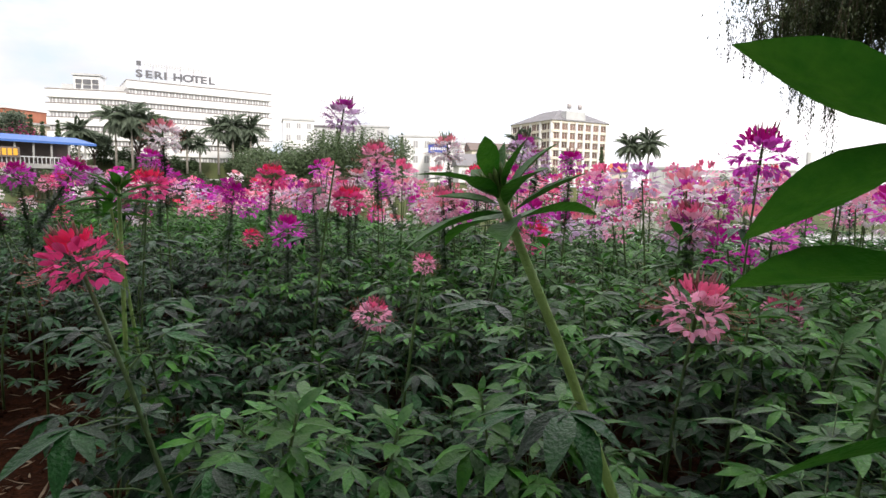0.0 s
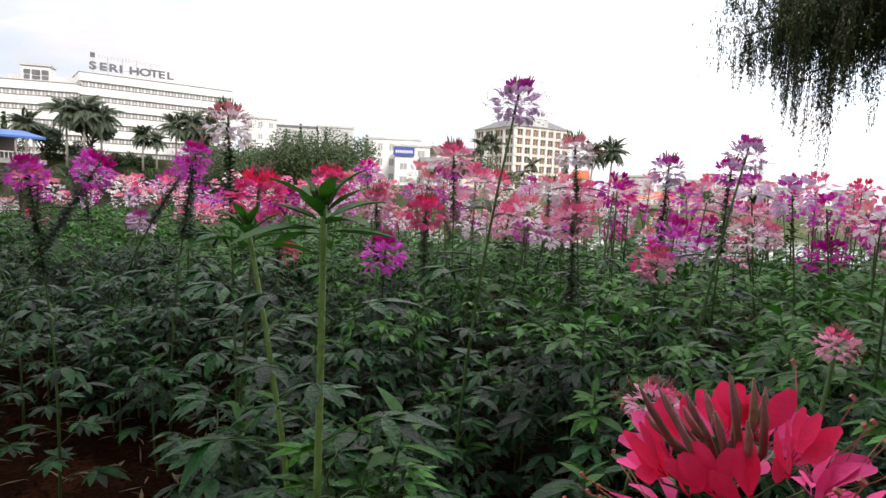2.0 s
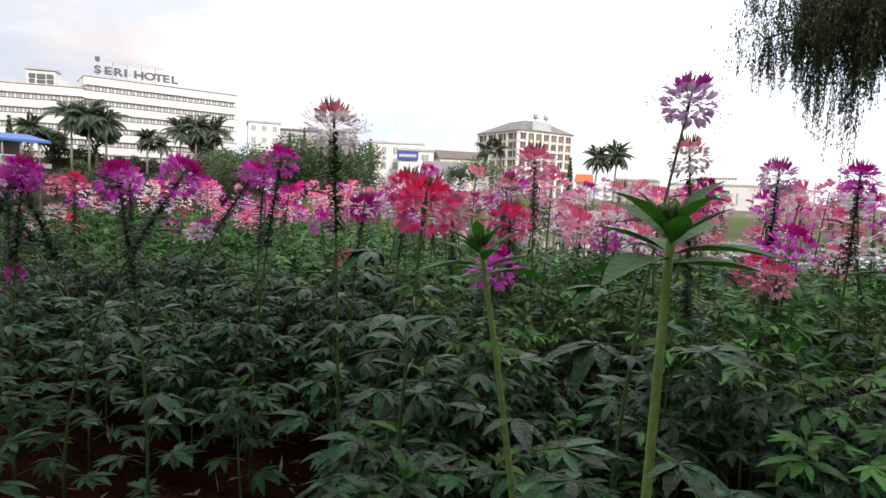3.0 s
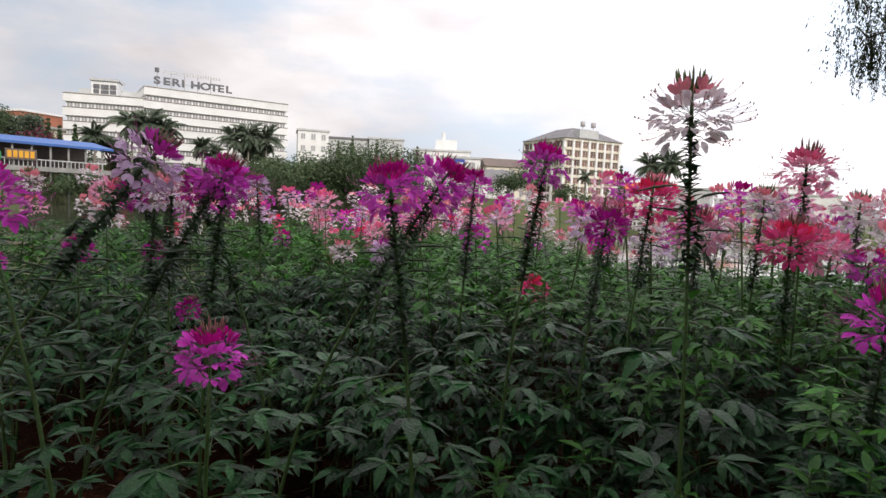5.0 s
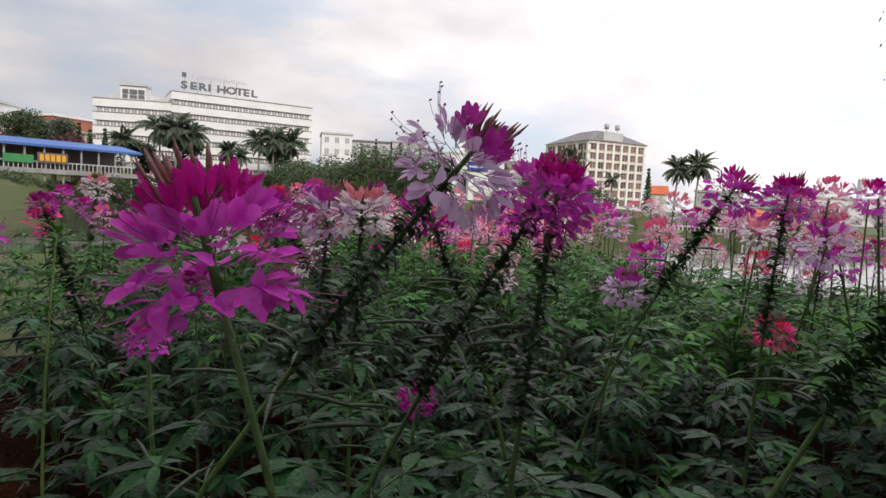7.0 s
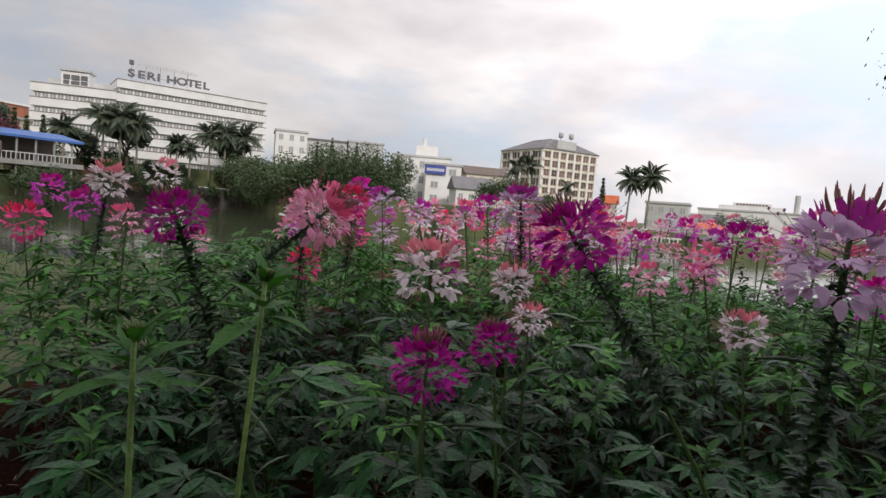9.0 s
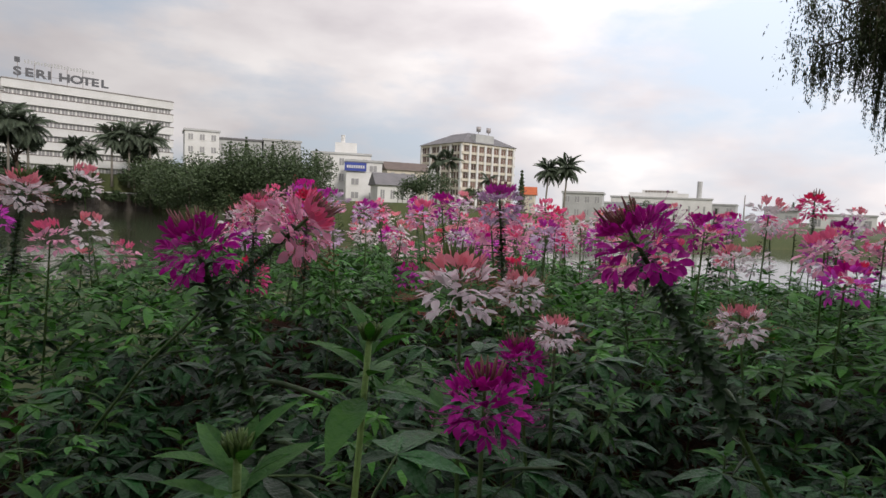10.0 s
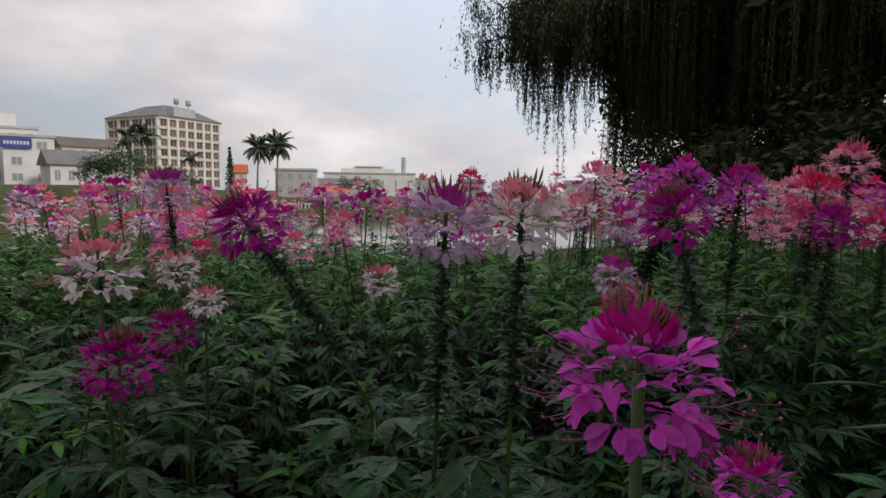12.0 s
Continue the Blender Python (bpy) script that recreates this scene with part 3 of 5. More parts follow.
# ---- the flowers that stand nearest ----
HEROES = (
    # x, y, z of the head, colour, size, lean
    (-0.555, 0.905, 1.115, "red", 0.85, (-0.22, 0.05)), (0.06, 0.67, 1.245, "bud", 1.35, (-0.30, 0.04)), (0.64, 1.44, 0.95, "pink", 1.3, (0.05, 0.02)),
    (1.11, 2.08, 1.37, "magenta", 1.5, (0.04, 0.0)), (-0.39, 2.36, 1.50, "lilac", 1.1, (0.14, 0.0)), (0.33, 2.42, 1.39, "lilac", 0.9, (0.14, 0.0)),
    (-0.81, 1.50, 1.23, "bud", 1.25, (0.02, 0.0)), (-0.98, 1.76, 1.18, "bud", 1.1, (-0.1, 0.0)),
    (-0.04, 1.51, 1.04, "pink", 0.45, (0.08, 0.0)), (-0.20, 1.76, 0.85, "pink", 0.8, (0.1, 0.0)),
    (-1.05, 2.14, 1.22, "red", 1.05, (0.05, 0.0)), (-0.58, 3.74, 1.13, "red", 1.6, (0.0, 0.0)),
    (-1.33, 2.87, 1.45, "white", 1.3, (-0.05, 0.0)), (-2.27, 2.58, 0.94, "magenta", 0.9, (0.03, 0.0)), (-1.58, 3.27, 1.35, "magenta", 1.05, (0.10, 0.02)),
    (-2.46, 3.11, 1.26, "magenta", 1.1, (0.36, 0.05)), (-2.58, 2.98, 1.30, "lilac", 1.15, (0.55, 0.05)), (-2.65, 3.37, 0.86, "deep", 0.6, (0.03, 0.0)),
    (-1.41, 4.44, 0.82, "red", 1.1, (0.0, 0.0)), (-2.10, 3.95, 1.02, "lilac", 1.0, (0.05, 0.0)), (-2.80, 2.73, 1.198, "magenta", 1.28, (-0.16, 0.0)),
    (-1.98, 2.80, 1.25, "magenta", 1.0, (-0.08, 0.0)), (-1.88, 3.05, 1.27, "magenta", 1.2, (0.42, 0.0)), (-1.28, 3.68, 1.17, "deep", 1.15, (0.06, 0.0)),
    (-1.08, 3.82, 1.27, "red", 1.5, (0.08, 0.0)), (-1.84, 3.90, 1.31, "magenta", 1.1, (0.42, 0.0)), (-1.76, 3.76, 1.29, "magenta", 1.05, (0.02, 0.0)),
    (-2.65, 3.42, 1.23, "deep", 0.85, (-0.25, 0.0)), (-2.44, 3.09, 1.27, "magenta", 0.9, (0.05, 0.0)),
    (-3.76, 3.83, 1.19, "deep", 0.6, (-0.2, 0.0)),
    (-3.72, 4.82, 1.18, "pink", 1.5, (0.7, 0.0)), (-3.40, 4.01, 0.96, "deep", 0.95, (-0.03, 0.0)), (-3.24, 4.35, 0.93, "deep", 0.85, (-0.05, 0.05)),
    (-3.16, 4.36, 0.99, "white", 0.7, (0.0, 0.0)), (-3.17, 4.02, 1.20, "deep", 1.05, (-0.48, 0.0)), (-3.40, 4.22, 1.10, "white", 1.15, (-0.02, 0.0)),
    (-2.42, 4.77, 0.93, "white", 1.1, (-0.05, 0.0)), (0.44, 7.73, 1.39, "red", 2.0, (0.0, 0.0)), (-3.59, 3.65, 1.14, "bud", 0.66, (0.03, 0.0)),
    (-3.288, 3.04, 1.170, "magenta", 0.64, (0.05, 0.06)), (-3.05, 5.26, 1.26, "lilac", 1.3, (-0.05, 0.0)), (-3.76, 5.90, 1.22, "red", 1.4, (0.0, 0.0)),
    (-4.86, 5.80, 1.24, "white", 1.4, (0.1, 0.0)), (-4.01, 6.10, 1.18, "pink", 1.5, (0.06, 0.0)), (-3.17, 4.58, 1.05, "white", 0.9, (0.0, 0.0)),
    (-2.82, 3.61, 1.22, "white", 1.15, (0.0, -0.02)), (-2.92, 3.70, 1.21, "lilac", 1.15, (0.04, 0.0)), (-3.67, 3.53, 1.10, "bud", 0.66, (0.0, -0.02)),
    (-0.46, 4.90, 1.19, "magenta", 1.2, (-0.25, 0.0)), (0.29, 4.65, 1.28, "white", 1.5, (0.0, 0.0)), (-0.01, 4.50, 1.1, "pink", 1.5, (0.02, 0.0)),
    (-3.05, 3.087, 1.02, "magenta", 0.50, (-0.05, 0.0)), (-0.56, 3.99, 1.28, "white", 1.15, (0.05, 0.0)), (0.54, 3.41, 1.38, "lilac", 1.3, (0.0, 0.0)), (0.03, 3.20, 1.43, "white", 1.3, (-0.1, 0.0)), (-0.43, 3.94, 1.42, "pink", 1.6, (0.0, 0.0)), (0.67, 3.10, 1.37, "magenta", 1.1, (0.06, 0.0)), (0.06, 4.22, 1.02, "magenta", 1.4, (0.0, 0.0)), (-0.86, 5.10, 1.2, "pink", 1.5, (0.05, 0.0)),
)
for k, (x, y, z, colour, size, lean) in enumerate(HEROES):
    near = 0.669 * x + 0.743 * y < 1.0
    hero_plant(x, y, z, colour, size, lean, leaves=6 if 0.669 * x + 0.743 * y < 0.1 else 18 if near else 14, spike=z > 1.1 and (x < -1.2 or y > 3.0) and 0.669 * x + 0.743 * y > 0.2, pods=9 if z > 1.15 else 3, florets=True, seed=k)

# a bud plant close by the start, with large smooth upper leaves
tall = thing("spider_flower", (0.36, 0.24, 0.0), "tall spider flower with large bright green upper leaves", "flower", "spider flowers in the bed")
pts = curve_pts((0, 0, -0.02), (-0.105, 0.075, 1.293), (0.02, 0, 0))
child("stem", tube(Geo(), pts, [0.009 * (1 - 0.5 * i / 6) for i in range(7)], 6).mesh("stem", [PALESTEM], True), tall)
BIG_LEAF = blade(0.115, 0.052, 0.12, 0.25, 6).mesh("young_leaf", [YOUNG], True)
for u, way, size in ((0.985, (-0.079, 0.048, 0.062), 1.0), (0.98, (-0.058, 0.062, -0.042), 0.95), (0.93, (-0.062, 0.098, -0.014), 1.05), (0.96, (0.08, 0.05, 0.05), 1.0),
                     (0.9, (0.05, -0.08, 0.02), 0.9), (0.86, (-0.08, 0.02, -0.02), 0.9), (0.8, (0.02, 0.1, 0.0), 1.1), (0.74, (-0.09, 0.06, -0.02), 1.1)):
    p, d = along(pts, u)
    child("young_leaf", BIG_LEAF, tall, axes(p, way, (0.3, 0.5, 1)) @ Matrix.Scale(size, 4))
r = random.Random(77)
for i in range(12):
    p, d = along(pts, 0.2 + 0.045 * i)
    child("leaf", LEAF_MESH[i % 4], tall, axes(p, (math.cos(2.4 * i), math.sin(2.4 * i), 0.3), (0, 0, 1)) @ Matrix.Scale(r.uniform(1.0, 1.4), 4))

# ---- the bed: plants in rows ----
def foliage(h, r, count, low=False, size=0.92, spread=0.06):
    g = Geo()
    for i in range(count):
        u = 0.30 + 0.70 * ((i + r.random()) / count) ** 0.5
        a = 2.4 * i + r.uniform(-.5, .5)
        src = r.choice(LEAF_LOW if low else LEAF_GEO)
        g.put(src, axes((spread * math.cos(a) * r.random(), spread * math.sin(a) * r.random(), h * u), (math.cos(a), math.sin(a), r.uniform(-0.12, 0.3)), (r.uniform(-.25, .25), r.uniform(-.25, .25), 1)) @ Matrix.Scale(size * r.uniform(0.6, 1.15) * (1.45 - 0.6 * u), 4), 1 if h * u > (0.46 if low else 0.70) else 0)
    return g


def filler(kind, h, canopy, leaves, seed):
    """A plant of the rows, built once at the origin and then copied."""
    r = random.Random(seed)
    words = {"leafy": "leafy green spider flower plant without a bloom", "bud": "leafy spider flower plant with a green bud"}.get(kind) or "spider flower with %s petals above palmate leaves" % COLOUR_WORDS[kind]
    plant = thing("spider_flower", (0, 0, -30), words, "flower", "spider flowers in the bed")
    pts = curve_pts((0, 0, -0.02), (r.uniform(-.08, .08), r.uniform(-.08, .08), h), (r.uniform(-.03, .03), r.uniform(-.03, .03), 0))
    child("stem", tube(Geo(), pts, [0.0055 * (1 - 0.5 * i / 6) for i in range(7)], 5).mesh("stem", [STEM], True), plant)
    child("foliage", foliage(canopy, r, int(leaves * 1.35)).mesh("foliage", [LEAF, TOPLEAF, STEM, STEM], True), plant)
    top, way = pts[-1], (pts[-1] - pts[-2]).normalized()
    crown = Matrix.Translation(top) @ way.to_track_quat("Z", "Y").to_matrix().to_4x4()
    if kind in ("leafy", "bud"):
        g = Geo()
        for i in range(9 if kind == "leafy" else 13):
            a = 2.4 * i
            g.put(YOUNG_GEO[i % 2], axes((0, 0, -0.008 * i), (math.cos(a), math.sin(a), 0.8 - 0.1 * i), (0, 0, 1)) @ Matrix.Scale(r.uniform(0.5, 0.85), 4))
        child("young_leaves", g.mesh("young_leaves", [YOUNG], True), plant, crown)
    else:
        head = child("flower_head", CORE_MESH[kind], plant, crown @ Matrix.Scale(r.uniform(0.9, 1.25), 4))
        child("petals", HEAD_MESH[kind][seed % 2], head)["kind"] = "stuff"
        child("stamen_tuft", STAMEN_MESH[kind], head)["kind"] = "stuff"
        if h > 0.95:
            child("bract_spike", SPIKE_MESH[seed % 3], plant, crown @ pose(0, 0, -0.35))
            for i in range(8):
                p, d = along(pts, r.uniform(0.65, 0.9))
                a = r.uniform(0, 6.28)
                child("seed_pod", POD_MESH, plant, axes(p, (math.cos(a), math.sin(a), r.uniform(-.1, .3)), (0, 0, 1)))
    return plant


KINDS = [filler("leafy", 0.80, 0.76, 26, 1), filler("leafy", 0.88, 0.82, 28, 2), filler("leafy", 0.66, 0.64, 24, 3), filler("bud", 1.0, 0.9, 26, 4),
         filler("pink", 1.08, 0.80, 24, 5), filler("red", 1.0, 0.78, 24, 6), filler("white", 1.05, 0.78, 24, 7), filler("magenta", 1.12, 0.82, 24, 8),
         filler("lilac", 1.10, 0.82, 24, 9), filler("magenta", 0.72, 0.7, 24, 10), filler("pink", 0.80, 0.72, 24, 11), filler("leafy", 0.52, 0.5, 20, 12)]

r = random.Random(21)
spots = []
for i in range(-26, 40):
    for j in range(0, 32):
        s, n = i * 0.25 + r.uniform(-.09, .09), 0.22 + j * 0.25 + r.uniform(-.09, .09)
        x, y = n * ACROSS.x + s * ROW.x, n * ACROSS.y + s * ROW.y
        if s > 8.0 + 0.3 * n or n > 6.6 + 0.4 * math.sin(s):
            continue
        spots.append((n, s, x, y))


def clear_of_path(x, y, s, n):
    """Keeps the lane of the walk free of tall plants."""
    return n > 0.46 or s > 6.6 or s < -0.9 or (n > 0.26 and s > 0.9)


near_count, far_spots = 0, []
for n, s, x, y in sorted(spots):
    bare = n < 1.1 and 1.7 < s < 5.2
    thin = n < 0.95 and s >= 5.2
    if (bare and r.random() < 0.92) or (thin and r.random() < 0.55):
        continue
    if not clear_of_path(x, y, s, n):
        continue
    if any((x - hx) ** 2 + (y - hy) ** 2 < 0.012 for hx, hy, *_ in HEROES):
        continue
    if near_count < 290 and n < 3.2 and -2.6 < s < 7.0:
        if n < 0.46:
            k = 11
        elif n < 1.7 and 1.7 < s < 5.2:
            k = r.choice((2, 11, 11))
        elif n < 2.6 and s > 3.5:
            k = r.choice((0, 0, 1, 2, 2, 11))
        elif n < 1.5:
            k = r.choices(range(12), (6, 2, 8, 1, 0, 0, 0, 0, 0, 0, 0.1, 8))[0]
        else:
            k = r.choices(range(12), (7, 7, 3, 2, 2.6, 1.0, 1.8, 1.2, 1.2, 0.5, 0.8, 2) if n > 2.3 else (8, 9, 3, 2, 0.1, 0.03, 0.1, 0.1, 0.1, 0, 0.15, 2))[0]
        m = pose(x, y, land(x, y) - 0.005, r.uniform(-5, 5), r.uniform(-5, 5), r.uniform(0, 360)) @ Matrix.Scale(r.uniform(0.88, 1.1), 4)
        copy_thing(KINDS[k], m)
        near_count += 1
    else:
        far_spots.append((x, y, n, s))
for ob in KINDS:
    for o in (*ob.children_recursive, ob):
        bpy.data.objects.remove(o)

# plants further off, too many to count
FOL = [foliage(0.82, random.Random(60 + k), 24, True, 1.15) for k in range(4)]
HEAD_FAR = []
for k in range(2):
    g, rr = Geo(), random.Random(80 + k)
    for lv, m in head_rings(rr, 0.62):
        g.put(rr.choice(FLORET_LOW[lv]), m, 1 if lv == 2 else 0)
    HEAD_FAR.append(g)
SPIKE_FAR = bract_spike(0.24, random.Random(2), 40)
PAL_LIST = list(PAL)
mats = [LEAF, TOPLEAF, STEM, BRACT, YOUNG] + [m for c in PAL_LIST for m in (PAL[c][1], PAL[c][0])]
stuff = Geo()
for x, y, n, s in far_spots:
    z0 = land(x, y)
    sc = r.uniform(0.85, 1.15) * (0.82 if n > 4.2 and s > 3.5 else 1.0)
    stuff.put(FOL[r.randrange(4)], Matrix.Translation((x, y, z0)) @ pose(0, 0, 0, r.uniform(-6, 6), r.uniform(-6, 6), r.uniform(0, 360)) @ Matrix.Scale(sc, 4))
    bloom = (0.62 if s < 4.2 else 0.42) if n > 2.4 else 0.3
    if r.random() < bloom:
        ci = r.choices(range(6), (2.2, 0.4, 0.7, 4.2, 3.4, 2.2))[0]
        h = r.choice((0.86, 0.95, 1.02, 1.08, 1.15, 1.24)) * r.uniform(0.95, 1.05) + (0.10 if s < 4.2 else 0.0)
        hx, hy = x + r.uniform(-.1, .1), y + r.uniform(-.1, .1)
        tube(stuff, [(x, y, z0 + 0.5), (hx, hy, z0 + h)], [0.006, 0.004], 4, 2, False)
        hm = Matrix.Translation((hx, hy, z0 + h)) @ pose(0, 0, 0, r.uniform(-18, 18), r.uniform(-18, 18), r.uniform(0, 360))
        stuff.put(HEAD_FAR[r.randrange(2)], hm @ Matrix.Scale(r.uniform(1.0, 1.55), 4), 5 + 2 * ci)
        stuff.put(SPIKE_FAR, hm @ pose(0, 0, -0.25), 3)
    else:
        for i in range(6):
            a = 2.4 * i + x
            stuff.put(YOUNG_GEO[1], axes((x, y, z0 + 0.80 * sc), (math.cos(a), math.sin(a), 0.7 - 0.12 * i), (0, 0, 1)), 4)
tagged(new("flower_bed", stuff.mesh("flower_bed", mats, True)), "dense bed of pink, white and magenta spider flowers", "flowers", kind="stuff")

# short grass on the lawn towards the lake
grass = Geo()
for i in range(9000):
    x, y = r.uniform(-16, 8), r.uniform(7.5, 19)
    n, s = 0.669 * x + 0.743 * y, -0.743 * x + 0.669 * y
    if (n < 7.8 and s < 8.4 + 0.3 * n) or lake_distance(x, y) < 0.3:
        continue
    z = land(x, y)
    a = r.uniform(0, 6.28)
    h, w = r.uniform(0.05, 0.14), 0.012
    cx, cy = math.cos(a) * w, math.sin(a) * w
    grass.add([(x - cx, y - cy, z - 0.01), (x + cx, y + cy, z - 0.01), (x + r.uniform(-.04, .04), y + r.uniform(-.04, .04), z + h)], [(0, 1, 2)])
tagged(new("grass", grass.mesh("grass", [GRASS])), "rough yellowish green lawn grass by the lake", "grass", kind="stuff")


# ---- trees ----
def leaf_cloud(g, centre, radius, count, size, r, squash=0.8, mat=0):
    for i in range(count):
        d = Vector((r.gauss(0, 1), r.gauss(0, 1), r.gauss(0, 1))).normalized() * radius * r.random() ** 0.45
        p = Vector(centre) + Vector((d.x, d.y, d.z * squash))
        a = Vector((r.uniform(-1, 1), r.uniform(-1, 1), r.uniform(-.6, .6))).normalized() * size * r.uniform(0.6, 1.3)
        b = a.cross(Vector((r.uniform(-1, 1), r.uniform(-1, 1), r.uniform(-1, 1)))).normalized() * size * 0.4
        g.add([tuple(p - a), tuple(p + b), tuple(p + a), tuple(p - b)], [(0, 1, 2, 3)], mat)


def broad_tree(x, y, height, radius, label, leaf=None, seed=0, name="tree", size=0.28, count=2600, base=None, flat=0.75):
    r = random.Random(seed)
    z = land(x, y) if base is None else base
    t = thing(name, (x, y, z), label, "tree" if name == "tree" else "bush")
    g = Geo()
    trunk_h = height * 0.45
    tube(g, [(0, 0, -0.2), (0.05 * radius, 0, trunk_h * 0.5), (0, 0, trunk_h)], [0.035 * height, 0.028 * height, 0.02 * height], 7)
    limbs = []
    for i in range(7):
        a = 2.4 * i + r.uniform(-.3, .3)
        e = Vector((math.cos(a) * radius * 0.62, math.sin(a) * radius * 0.62, height * r.uniform(0.55, 0.85)))
        tube(g, [(0, 0, trunk_h * r.uniform(0.5, 1)), tuple(e * 0.6 + Vector((0, 0, trunk_h * 0.3))), tuple(e)], [0.014 * height, 0.01 * height, 0.004 * height], 5)
        limbs.append(e)
    child("trunk", g.mesh("trunk", [BARK], True), t)
    c = Geo()
    blobs = limbs + [Vector((r.uniform(-.5, .5) * radius, r.uniform(-.5, .5) * radius, height * r.uniform(0.55, 0.95))) for _ in range(10)]
    for b in blobs:
        leaf_cloud(c, b, radius * r.uniform(0.28, 0.45), count // len(blobs), size, r, flat)
    child("crown", c.mesh("crown", [leaf or TREELEAF]), t)
    return t


def shrub(x, y, w, h, label, leaf, seed, base=None, depth=None, size=0.22, count=1500, name="bush"):
    """A bush or clipped hedge that rests on the ground."""
    r = random.Random(seed)
    z = land(x, y) if base is None else base
    t = thing(name, (x, y, z), label, "bush")
    c = Geo()
    for i in range(5):
        g = tube(Geo(), [(w * 0.3 * (i - 2) / 2, 0, -0.1), (w * 0.36 * (i - 2) / 2, r.uniform(-.2, .2), h * 0.7)], [0.05, 0.02], 5)
        child("stem", g.mesh("stem", [BARK]), t)
    for i in range(12):
        leaf_cloud(c, (r.uniform(-.4, .4) * w, r.uniform(-.4, .4) * (depth or w), h * r.uniform(0.25, 0.78)), h * r.uniform(0.22, 0.34), count // 12, size, r, 0.9)
    child("crown", c.mesh("crown", [leaf]), t)
    return t


def palm(x, y, height, label, seed, fronds=18, span=2.6, base=None, lean=0.0):
    r = random.Random(seed)
    z = land(x, y) if base is None else base
    t = thing("palm_tree", (x, y, z), label, "palm", turn=r.uniform(0, 360))
    g = tube(Geo(), [(0, 0, -0.2), (lean * 0.4, 0, height * 0.5), (lean, 0, height)], [0.24, 0.17, 0.14], 8)
    child("trunk", g.mesh("trunk", [PALEBARK], True), t)
    fr = Geo()
    prev = None
    for k in range(7):
        u = k / 6
        p = (span * u * (1 - 0.15 * u), 0, span * (0.45 * u - 0.75 * u * u))
        if prev:
            tube(fr, [prev, p], 0.025 * (1 - 0.7 * u), 3, 0, False)
        prev = p
    for k in range(22):
        u = 0.12 + 0.88 * k / 21
        px, pz = span * u * (1 - 0.15 * u), span * (0.45 * u - 0.75 * u * u)
        for side in (-1, 1):
            ln = span * 0.28 * math.sin(math.pi * (0.2 + 0.75 * u))
            b = blade(ln, 0.2, 0.45, 0.3, 2)
            fr.put(b, axes((px, 0, pz), (0.6, side, -0.45), (0, 0, 1)))
    fm = fr.mesh("frond", [PALMLEAF])
    for i in range(fronds):
        el = (-35, -10, 15, 40, 65)[i % 5] + r.uniform(-8, 8)
        child("frond", fm, t, pose(lean, 0, height) @ pose(0, 0, 0, 0, 0, i * 137.5) @ pose(0, 0, 0, 0, -el, 0) @ Matrix.Scale(r.uniform(0.85, 1.1), 4))
    return t


def cypress(x, y, height, seed, base=None):
    r = random.Random(seed)
    z = land(x, y) if base is None else base
    t = thing("cypress_tree", (x, y, z), "narrow dark green pointed cypress", "tree")
    child("trunk", tube(Geo(), [(0, 0, -0.2), (0, 0, height * 0.8)], [0.2, 0.04], 6).mesh("trunk", [BARK]), t)
    c = Geo()
    for i in range(14):
        u = i / 13
        leaf_cloud(c, (0, 0, height * (0.08 + 0.9 * u)), height * 0.13 * (1 - u) + 0.12, 70, 0.28, r, 1.2)
    child("crown", c.mesh("crown", [TREELEAF]), t)
    return t


def leaf_mesh(g, rows, mat):
    """Narrow leaves from rows of x, y, z, turn, length, drop."""
    L = np.array(rows)
    base = L[:, :3]
    ca, sa = np.cos(L[:, 3]), np.sin(L[:, 3])
    e = np.stack([ca * 0.5, sa * 0.5, L[:, 5]], 1) * L[:, 4:5]
    side = np.stack([-sa, ca, 0.4 * sa], 1) * (0.15 * L[:, 4:5])
    vs = np.stack([base, base + e * 0.45 + side, base + e, base + e * 0.45 - side], 1).reshape(-1, 3)
    g.add(vs, [(4 * q, 4 * q + 1, 4 * q + 2, 4 * q + 3) for q in range(len(L))], mat)


def strand(g, rows, top, length, r, count):
    """One hanging withe with its leaves, swaying a little on its way down."""
    sx, sy = r.uniform(-.12, .12), r.uniform(-.12, .12)
    st = [top + Vector((sx * w, sy * w, -length * w)) for w in (0, 0.35, 0.7, 1.0)]
    tube(g, [tuple(v) for v in st], [0.008, 0.006, 0.005, 0.003], 3, 0, False)
    for w in range(int(length * count)):
        f = min(0.999, r.random() ** 0.85)
        v, _ = along(st, f)
        rows.append((v.x + r.gauss(0, .028), v.y + r.gauss(0, .028), v.z, r.uniform(0, 6.28), r.uniform(0.07, 0.14) * (1.15 - 0.4 * f), r.uniform(-1.2, 0.0)))


